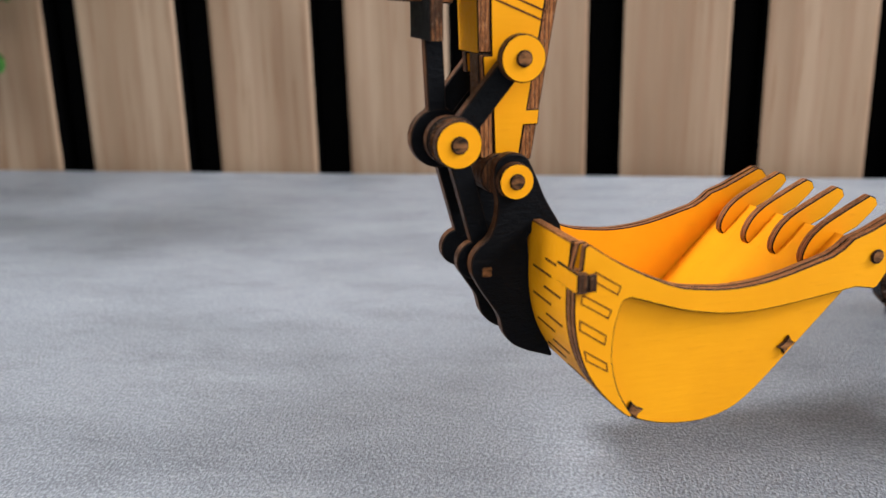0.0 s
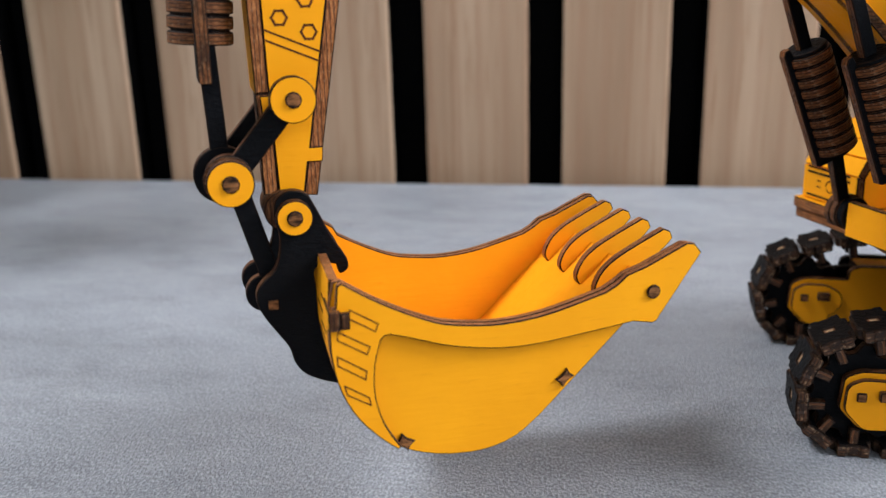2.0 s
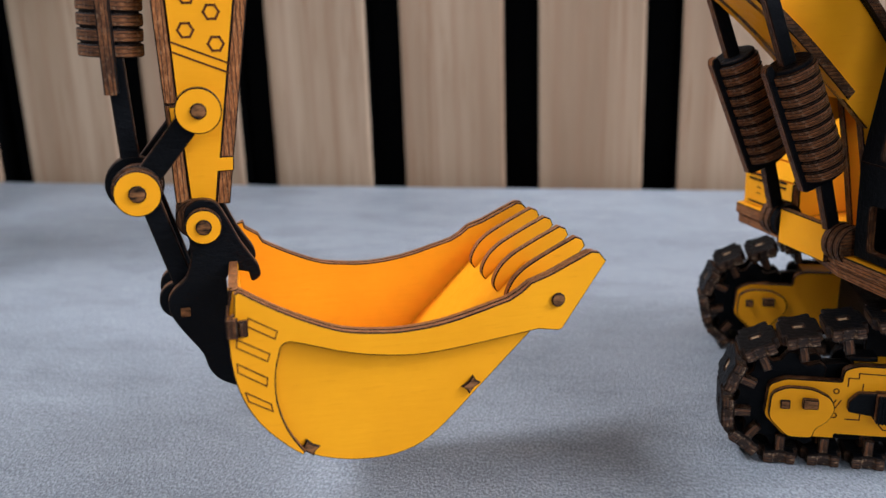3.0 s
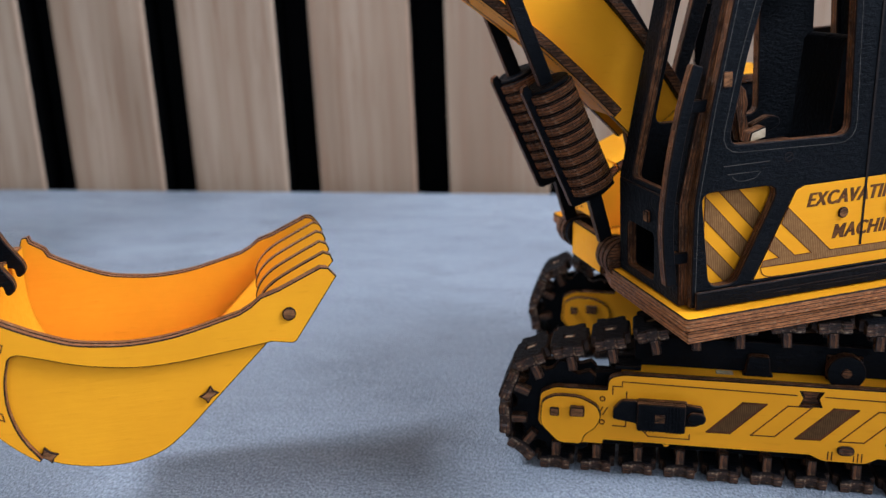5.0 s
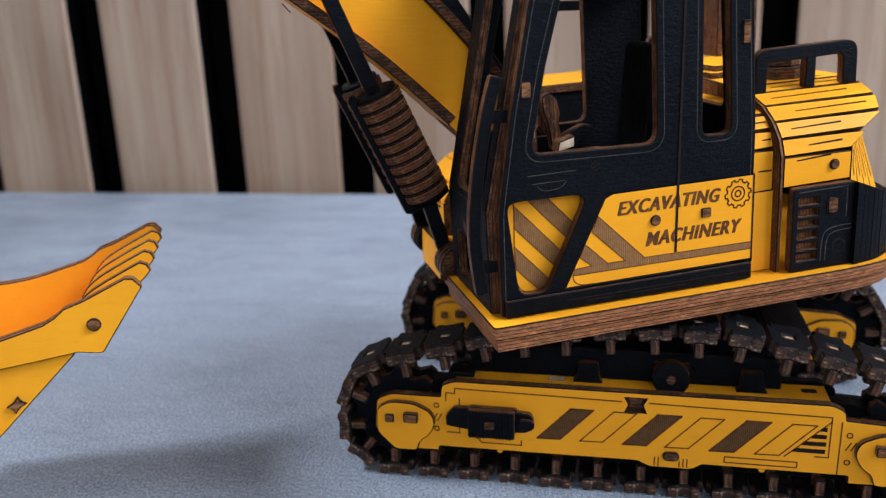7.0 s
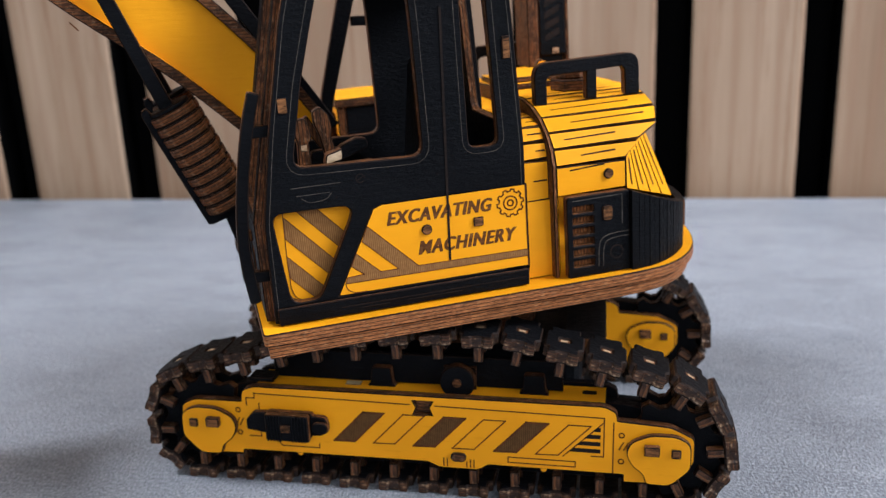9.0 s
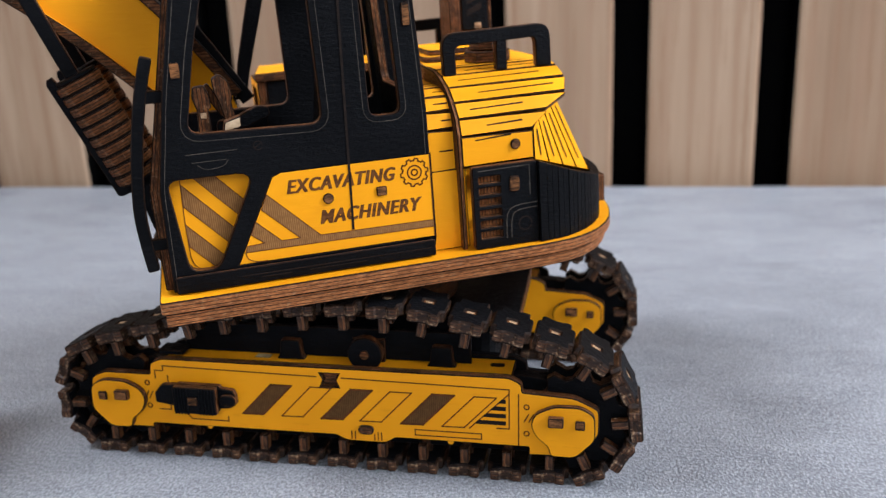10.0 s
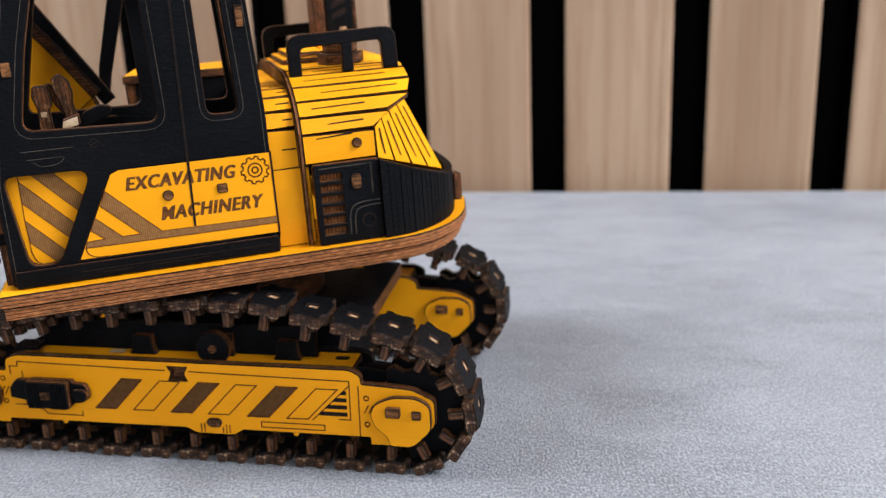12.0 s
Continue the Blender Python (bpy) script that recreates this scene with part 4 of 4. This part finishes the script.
plate("tank_side", box_outline(250.6, 48.45, 283.3, 82.7), 181.7, 184, digger, DECK)
# tool box at the far front corner
toolbox = plate("tool_box", [(228.8, 48.45), (247.5, 48.45), (247.5, 68.4), (234.8, 63.4), (230.8, 60.2), (228.9, 56.9)], 165.2, 167.5, digger, DECK, label="yellow tool box with slotted bent lid")
plate("box_side", [(228.8, 48.45), (247.5, 48.45), (247.5, 68.4), (234.8, 63.4), (230.8, 60.2), (228.9, 56.9)], 183.4, 185.7, toolbox)
LID = [(226.6, 48.5), (226.8, 57.6), (229.4, 61.9), (233.8, 65.4), (247.4, 70.6)]
for k, (a, b) in enumerate(zip(LID, LID[1:])):
    d = Vector((b[0] - a[0], b[1] - a[1])).normalized() * 0.25
    plate("lid_board", band([(a[0] + d.x, a[1] + d.y), (b[0] - d.x, b[1] - d.y)], -2.0), 165.1, 185.8, toolbox, face=EDGE, edge=YELLOW)
engraving("slot_line", [[(168, w), (183.5, w)] for w in (49.6, 55.8, 57.2)], 226.65, toolbox, axes="vw", width=0.5, material_=SLOT, height=0.12)
engraving("emblem", [disc(175, 53.0, 1.5, 10), [(170, 52.2), (171.4, 52.2)], [(170, 53.8), (171.4, 53.8)], [(178.6, 52.2), (180, 52.2)], [(178.6, 53.8), (180, 53.8)]], 226.62, toolbox, axes="vw", width=0.3)
# rails, filler cap and exhaust on the hood
RAIL = fillet([(285.9, 84.5, 0), (285.8, 94.4, 3.2), (311.4, 94.9, 3.2), (311.5, 85.4, 0), (307.9, 85.4, 0), (307.8, 92.0, 1.4), (300.9, 91.8, 0), (300.8, 85.4, 0), (298.3, 85.4, 0), (298.4, 91.7, 0), (288.8, 91.5, 1.4), (288.7, 84.5, 0)], 0.5)
for v in (118.2, 167.4):
    plate("hood_rail", RAIL, v, v + T, digger, DECK, face=BLACK, label="black guard rail on the engine hood")
lid = plate("raised_lid", fillet(box_outline(286.6, 137, 307.5, 160), 1.5), 86.35, 87.7, digger, DECK, axes="uv", label="yellow raised lid on the hood")
plate("lid_layer", fillet(box_outline(288.4, 139, 305.8, 158), 1.5), 87.75, 89.0, lid, axes="uv")
cap = plate("filler_cap", disc(300.2, 130.4, 5.7, 8), 86.35, 88.9, digger, DECK, axes="uv", face=EDGE, label="brown laminated filler cap")
plate("cap_top", disc(300.2, 130.4, 4.3, 8), 89.0, 92.0, cap, axes="uv", face=EDGE)
stack = plate("exhaust_pipe", box_outline(302.0, 91.7, 309.2, 118), 155.0, 157.3, digger, DECK, face=BLACK, label="black exhaust stack with slanted slots")
plate("stack_board", box_outline(298.6, 89.0, 301.6, 118), 154.6, 164, stack, face=EDGE, label="scorched stack board")
plate("stack_board", box_outline(309.3, 89.0, 310.3, 118), 155.4, 164, stack, face=EDGE)
plate("stack_foot", box_outline(302.2, 89.0, 309.0, 91.6), 156.4, 163, stack, face=BLACK)
plate("tenon", box_outline(305.2, 91.9, 307.2, 93.6), 154.8, 155.1, stack, face=TENON, label="pale tenon end")
plate("stack_ring", disc(298.2, 90.4, 1.6, 16), 144.6, 146.8, stack, label="yellow ring")
for k in range(7):
    engraving("slot", [], 155.0, stack, material_=SLOT, fills=[[(303.4, 95.2 + 2.9 * k), (307.4, 97.0 + 2.9 * k), (307.6, 98.7 + 2.9 * k), (303.6, 96.9 + 2.9 * k)]], height=0.06)
# black leaning frame between the boom and the tank
strut = plate("leaning_frame", fillet([(240.4, 81.5), (243.0, 81.5), (244.2, 88), (251.6, 116), (247.4, 116), (241.4, 90)], 0.5), 152.0, 154.3, digger, BODY, face=BLACK, label="black leaning frame beside the boom")
plate("cross_bar", box_outline(249.6, 105.4, 264, 107.7), 152.2, 154.1, strut, face=BLACK)

# -- boom --
LOW = curve([(229.6, 74.6), (207.6, 95.2), (188, 110.2), (168, 126), (146, 139), (122, 145), (100, 144)], 5)
UP = curve([(241.4, 84.6), (230.4, 99.0), (215.4, 114.6), (195, 132), (170, 150), (140, 162), (112, 164), (98, 158)], 5)
boom = plate("boom", LOW + UP[::-1], 145.4, 147.7, digger, BODY, label="yellow plywood boom with scorched flanges")
plate("boom_side", LOW + UP[::-1], 156.3, 158.6, boom)
plate("boom_flange", band(LOW[2:], -2.4), 143.4, 160.6, boom, face=EDGE, edge=YELLOW, label="lower boom flange")
plate("boom_flange", band(UP, 2.4), 143.4, 160.6, boom, face=EDGE, edge=BLACK, label="upper boom flange, black above")
engraving("boom_slot", [[(LOW[i][0] - 1.2, LOW[i][1] - 0.9), (LOW[i][0] - 1.2 + 1.4, LOW[i][1] - 0.9 - 1.6)] for i in (6, 10)], 143.4, boom, width=0.3)
plate("upper_rod", bar(243.2, 81.6, 208, 133.2, 3.4), 149.0, 151.3, boom, face=BLACK, label="black rod along the top of the boom")
# burnt lines across the underside of the lower flange
bm = bmesh.new()
for k, i in enumerate(range(6, 20)):
    a, b = Vector(LOW[i]), Vector(LOW[i + 1])
    d = (b - a).normalized()
    for f in (0.0, 0.5):
        c = a + (b - a) * f + Vector((d.y, -d.x)) * 2.42
        long_ = (k + int(f * 2)) % 2
        add_plate(bm, bar(c.x - d.x * 0.17, c.y - d.y * 0.17, c.x + d.x * 0.17, c.y + d.y * 0.17, 0.14), 145.5 if long_ else 148.5, 155.0 if long_ else 158.5, "uw", (), 0.0)
link_mesh("flange_line", done(bm), [SCORCH, SCORCH], boom)
for v in (147.9, 153.8):
    plate("boom_foot", fillet([(229, 80.5), (236, 91), (243, 74), (246, 48.2), (236, 48.2), (232.5, 66)], 1.5), v, v + T, digger, BODY, label="yellow boom foot bracket")
# boom cylinders
RINGS = 10


def cylinder_rings(x0, y0, x1, y1, v, radius, count, name, label):
    axis = Vector((x1 - x0, 0, y1 - y0))
    step, d = axis.length / count, axis.normalized()
    side_, across = Vector((0, 1, 0)), Vector((0, 1, 0)).cross(d)
    first = None
    for k in range(count):
        o = Vector((x0, v, y0)) + d * step * k
        basis = Matrix(((across.x, side_.x, d.x, o.x), (across.y, side_.y, d.y, o.y), (across.z, side_.z, d.z, o.z), (0, 0, 0, 1)))
        bm = add_plate(bmesh.new(), disc(0, 0, radius, 30), 0.0, step - 0.46, "uw", (), 0.22, 1, 0, basis=basis)
        add_plate(bm, disc(0, 0, radius - 0.6, 20), step - 0.48, step - 0.0, "uw", (), 0.0, 2, 2, basis=basis)
        ob = link_mesh(name if first is None else "ring", done(bm), [RING_EDGE, EDGE, SLOT], digger if first is None else first, BODY if first is None else None, label if first is None else "")
        first = first or ob
    return first


for v in (141.6, 162.4):
    cyl = cylinder_rings(205.5, 89.7, 216.3, 66.3, v, 5.25, RINGS, "boom_cylinder", "hydraulic cylinder of scorched plywood rings")
    d = Vector((10.8, -23.4)).normalized()
    n = Vector((-d.y, d.x))
    # the board through the rings, proud of them along the front and the back
    a, b = Vector((205.5, 89.7)), Vector((216.3, 66.3))
    fin = [a - n * 6.4 - d * 1.6, a - n * 5.8 - d * 2.6, a - n * 4.6 - d * 2.7, a - n * 3.8 + d * 0.4, a + n * 3.8 + d * 0.4, a + n * 4.9, b + n * 4.9 + d * 1.4, b + n * 1.5 + d * 2.4, b - n * 5.6 + d * 1.8, b - n * 6.4 + d * 1.2]
    plate("cylinder_board", [tuple(p) for p in fin], v - 1.15, v + 1.15, cyl, face=BLACK, edge=RING_EDGE, label="black board through the rings")
    across3, d3 = Vector((n.x, 0, n.y)), Vector((d.x, 0, d.y))
    cap_basis = Matrix(((across3.x, 0, d3.x, a.x), (0, 1, 0, v), (across3.z, 0, d3.z, a.y), (0, 0, 0, 1)))
    plate("cylinder_cap", disc(0, 0, 4.7, 28), -1.1, -0.05, cyl, basis=cap_basis, face=BLACK, edge=BLACK)
    plate("rod", bar(205.0, 89.5, 187.2, 132.0, 3.2), v - 1.15, v + 1.15, cyl, face=BLACK, label="black cylinder rod with scorched edges")
    plate("rod", bar(215.4, 68.2, 219.8, 53.6, 3.2), v - 1.15, v + 1.15, cyl, face=BLACK)
    for k in range(3):
        o = (135.4 if v < 150 else 159.2) + 2.1 * k
        dark = v > 150 and k == 0
        plate("pivot_disc", disc(221.8, 50.4, 4.4 if not dark else 4.0, 24), o, o + 2.0, cyl, face=BLACK if dark else EDGE, edge=BLACK if dark else EDGE, label="scorched pivot disc")
plate("front_beam", box_outline(141.8, 45.2, 159.0, 53.8), 219.0, 221.2, digger, BODY, axes="vw", label="yellow beam between the cylinder pivots")

# -- arm --
arm_front = [(78.9, 87.8), (81.3, 87.8), (80.7, 106), (78.9, 150), (76.4, 150), (78.3, 106)]
arm_back = [(86.5, 69.0), (89.0, 68.9), (94.9, 106), (101.6, 150), (99.0, 150), (92.5, 106)]
arm_face = fillet([(82.0, 69.4, 0), (86.5, 69.1, 0), (87.4, 75.1, 0), (90.2, 75.1, 0.3), (90.4, 77.9, 0.3), (88.0, 77.9, 0), (92.5, 106, 0), (99, 150, 0), (79, 150, 0), (80.7, 106, 0), (81.2, 87.4, 0), (79.6, 87.4, 0.2), (79.8, 83.8, 0.2), (81.4, 83.8, 0)], 0)
arm = plate("arm", arm_face, 143.5, 145.8, digger, BODY, label="yellow plywood arm with engraved bolts")
plate("arm_side", arm_face, 152.2, 154.4, arm)
plate("arm_flange", [(79.3, 69.6), (81.9, 69.4), (81.3, 87.7), (78.9, 87.7)], 143.75, 148.4, arm, face=PALE_EDGE, edge=EDGE, label="narrow lower front board of the arm")
plate("arm_flange", arm_front, 143.75, 154.2, arm, face=PALE_EDGE, edge=YELLOW, label="front board of the arm")
plate("arm_flange", arm_back, 143.75, 154.2, arm, face=PALE_EDGE, edge=YELLOW, label="back board of the arm")
hexes = [disc(x, y, 1.35, 6) for x, y in ((83.8, 100.6), (88.4, 103.6), (88.8, 98.1), (84.4, 106.4), (90, 108.6))]
engraving("bolt_engraving", hexes, 143.5, arm, width=0.42, closed=True)
engraving("arm_line", [[(81.2, 98.6), (90.9, 94.6)], [(81.2, 96.9), (90.6, 93.0)]], 143.5, arm, width=0.34)
plate("pin_disc", disc(84.7, 87.2, 4.05, 32), 137.4, 139.5, arm, label="yellow pin disc")
plate("pin", disc(84.7, 87.2, 1.45, 12), 136.9, 143.4, arm, face=PEG, label="scorched pin end")
link = plate("arm_link", bar(84.7, 87.2, 73.2, 73.5, 4.3, True), 139.6, 141.9, digger, BODY, face=BLACK, label="black link bar with yellow pin disc")
plate("pin_disc", disc(73.2, 73.4, 4.1, 32), 136.9, 139.0, link, label="yellow pin disc")
plate("pin", disc(73.2, 73.4, 1.55, 12), 136.4, 157, link, face=PEG, label="scorched pin end")
plate("spacer_disc", disc(73.0, 73.6, 4.4, 28), 139.1, 139.55, link, face=EDGE)
plate("arm_link", bar(84.7, 87.2, 73.2, 73.5, 4.3, True), 155.6, 157.9, digger, BODY, face=BLACK, label="black link bar")
rod = plate("arm_rod", fillet(bar(72.3, 74, 70.2, 118, 3.2), 0), 145.4, 147.7, digger, BODY, face=BLACK, label="black cylinder rod with a round eye")
plate("rod_eye", disc(72.4, 73.4, 5.2, 32), 145.3, 147.8, rod, face=BLACK)
plate("rod_spacer", disc(73.2, 73.4, 4.2, 28), 142.0, 144.2, rod, face=BLACK)
for v in (142.3, 151.4):
    lb = plate("bucket_link", fillet(bar(74.6, 71.5, 79.6, 53.6, 3.7), 0.6, 2), v, v + T, digger, BODY, face=BLACK, label="black bucket link bar")
    plate("link_eye", disc(78.2, 51.4, 3.6, 24), v + 0.1, v + T - 0.1, lb, face=BLACK)
arm_cyl = cylinder_rings(70.6, 96.2, 72.0, 120.0, 150.5, 5.7, 9, "arm_cylinder", "arm cylinder of scorched plywood rings")
plate("cylinder_board", box_outline(140.6, 90.2, 152.5, 122), 69.4, 71.7, arm_cyl, axes="vw", face=BLACK, label="black board with scorched edge")
# -- bucket linkage plates --
HOOK = fillet([(80.6, 69.6), (83.0, 71.2), (86.4, 70.6), (88.2, 67.0), (90.2, 62.4), (93.2, 57.6), (93.5, 55.6), (91.6, 54.4), (91.2, 56.6, 0.2), (88.9, 57.2, 0.2), (86.8, 56.0), (87.2, 52.4), (87.4, 46.6), (88.7, 41.2), (90.6, 36.8), (92.6, 31.9), (90.4, 32.8), (87.4, 33.8), (84.2, 35.5), (82.4, 38.0), (81.8, 41.2), (78.0, 46.8), (76.2, 50.2), (76.3, 52.8), (77.6, 54.6), (79.8, 56.2), (81.0, 59.2), (81.3, 62.8), (80.3, 66)], 1.6)
for v in (139.4, 151.6):
    hook = plate("bucket_bracket", HOOK, v, v + T, digger, BODY, face=BLACK, label="black curved bucket bracket with scorched edges")
    peg("peg", 79.2, 50.0, v - 0.15, v + 0.1, hook, 1.9, 1.9)
    if v < 145:
        plate("pin_disc", disc(83.8, 66.4, 3.25, 28), 137.3, 139.3, hook, label="small yellow pin disc")
        plate("pin", disc(83.8, 66.4, 1.45, 12), 136.9, 156, hook, face=PEG, label="scorched pin end")
        plate("collar", disc(82.6, 66.8, 3.7, 24), 142, 151, hook, face=EDGE, label="scorched collar on the pin")

# -- bucket --
OUTER = [(86.4, 56.2), (86.1, 52.6), (86.3, 46.6), (87.6, 40.9), (90.3, 35.6), (94.4, 31.0), (98.6, 27.8), (103.5, 26.0), (108.6, 25.2), (113.8, 25.3), (119.2, 27.0), (124.0, 30.7), (128.6, 35.2), (139.6, 46.0)]
RIM = [(88.4, 60.0), (92, 57.6), (95.9, 55.3), (100.7, 52.9), (105.6, 51.0), (111.2, 50.1), (115.7, 49.8), (120.9, 50.1), (126.2, 51.0), (135.3, 53.4)]
low_edge, rim_edge = curve(OUTER[:-1], 3) + [OUTER[-1]], curve(RIM, 3)
TIP = [(137.5, 54.6), (139.4, 56.2), (143.0, 57.4), (150.9, 61.0), (152.4, 60.8), (153.9, 59.0), (145.6, 46.8), (144.8, 46.5), (140.9, 47.2)]
SIDE_PLATE = low_edge + [(140.2, 46.8)] + [(144.9, 46.9), (145.5, 47.2), (153.6, 59.0), (152.2, 60.6), (150.9, 60.8), (143.0, 57.2), (139.4, 56.0), (137.5, 54.6)] + rim_edge[::-1] + [(87.2, 59.8)]
panel_top = curve([(140.9, 47.2), (131.7, 46.1), (124.1, 45.3), (117.8, 45.1), (111.5, 45.8), (105.5, 47.1), (99.6, 49.1), (96.2, 50.2)], 3)
panel_left = curve([(94.6, 49.4), (93.5, 45.0), (93.4, 39.4), (94.9, 33.8), (97.6, 29.2)], 3)
TRIM = [p for p in low_edge if p[0] < 97.5 and p[1] < 56.3] + panel_left[::-1] + [(95.2, 50.0)] + panel_top[::-1] + TIP[::-1] + rim_edge[::-1] + [(87.6, 59.6), (87.3, 55.9), (86.5, 55.6)]
slots = [[(89.6, 55.3), (94.2, 52.4), (93.7, 51.1), (89.3, 53.9)], [(87.5, 51.7), (92.7, 48.5), (92.2, 47.2), (87.3, 50.3)], [(87.2, 47.4), (92.0, 44.2), (91.8, 42.7), (87.2, 45.8)], [(88.2, 42.0), (92.3, 39.3), (92.5, 37.9), (88.6, 40.3)]]
bucket = plate("bucket", SIDE_PLATE, 119.9, 121.6, digger, BODY, edge=PALE_EDGE, label="yellow plywood bucket with scorched rims")
FAR_LIFT = (lambda pts: [(x + 1.0, y + 1.6) if x < 89 and y > 58 else (x + 0.4, y + 0.9) if x < 93 and y > 55 else (x, y) for x, y in pts])
plate("bucket_side", FAR_LIFT(SIDE_PLATE), 165.2, 166.8, bucket, edge=PALE_EDGE)
trim = plate("side_trim", TRIM, 118.2, 119.85, bucket, edge=PALE_EDGE, label="yellow raised side trim")
engraving("slot_engraving", slots, 118.2, bucket, width=0.22, closed=True)
plate("side_trim", FAR_LIFT(TRIM), 166.85, 168.4, bucket, edge=PALE_EDGE)
back_line = curve([(86.6, 59.4), (86.4, 56.4), (86.1, 52.6), (86.3, 46.6), (87.6, 40.9), (90.3, 35.7), (94.4, 31.1), (98.6, 27.9), (103.5, 26.1), (108.6, 25.35), (113.8, 25.45), (119.2, 27.1), (124.0, 30.85)], 4) + [(128.6, 35.4), (139.6, 46.2), (146.4, 53.0)]
plate("bucket_shell", band(back_line, 1.7), 121.65, 165.15, bucket, face=EDGE, edge=YELLOW, label="bent yellow bucket shell")
plate("back_edge", [(86.7, 59.45), (88.2, 59.45), (88.2, 59.8), (86.7, 59.8)], 121.7, 165.1, bucket, face=PALE_EDGE, edge=PALE_EDGE)
plate("back_tab", fillet(box_outline(116.9, 52.2, 126, 55.6), 0.3, 2), 85.9, 87.9, bucket, axes="vw", edge=EDGE, label="yellow tab through the side")
# burnt lines across the back of the shell
bm = bmesh.new()
cuts = [(k, 124 + (4.5 if k % 2 else 0), 137 - (5.5 if k % 2 == 0 else 0)) for k in range(9)]
for k, v0, v1 in cuts:
    y = 54.6 - 2.5 * k
    pts = [p for p in zip(back_line, back_line[1:]) if p[0][1] >= y > p[1][1]]
    if pts:
        (x0, y0), (x1, y1) = pts[0]
        x = x0 + (x1 - x0) * (y - y0) / (y1 - y0)
        add_plate(bm, box_outline(v0, y - 0.2, v1, y + 0.2), x - 0.07, x + 0.3, "vw", (), 0.0)
link_mesh("shell_line", done(bm), [SCORCH, SCORCH], bucket)
TOOTH = curve([(152.4, 60.8), (146.6, 58.0), (142.4, 55.7), (139.8, 53.4), (138.4, 50.7), (138.5, 48.9), (139.6, 47.7)], 4) + [(141.8, 49.4), (146.8, 53.3), (150.2, 54.8), (153.2, 57.4), (154.4, 58.8), (153.8, 60.2)]
for k in range(4):
    v = 131.4 + 9.5 * k
    plate("tooth", TOOTH, v - 1.05, v + 1.05, bucket, edge=PALE_EDGE, label="yellow bucket tooth with a scorched edge")
for x, y in ((98.4, 29.3), (128.4, 37.4)):
    a = math.atan2(-0.75, 1) if x < 100 else math.atan2(0.9, 1)
    pts = [(x + px_ * math.cos(a) - py * math.sin(a), y + px_ * math.sin(a) + py * math.cos(a)) for px_, py in ((-1.5, -1.0), (0, -0.7), (1.5, -1.0), (1.2, 0), (1.5, 1.2), (0, 0.9), (-1.5, 1.2), (-1.2, 0))]
    plate("peg", pts, 119.2, 120.0, bucket, face=PEG, label="scorched tenon end")
plate("bolt", disc(144.5, 52.6, 1.35, 10), 117.6, 118.3, bucket, face=PEG, label="scorched bolt end")
plate("bolt", disc(144.5, 52.6, 1.35, 10), 168.3, 168.8, bucket, face=PEG)
plate("peg", box_outline(87.95, 52.4, 89.4, 55.2), 116.9, 118.15, bucket, face=EDGE)
# the glued bucket is a little askew: its far side sits further back and lower
SKEW = Matrix(((1, 0.054, 0, -0.054 * 0.119), (0, 1, 0, 0), (0, -0.042, 1, 0.042 * 0.119), (0, 0, 0, 1)))
for ob in [bucket] + list(bucket.children):
    ob.data.transform(SKEW)
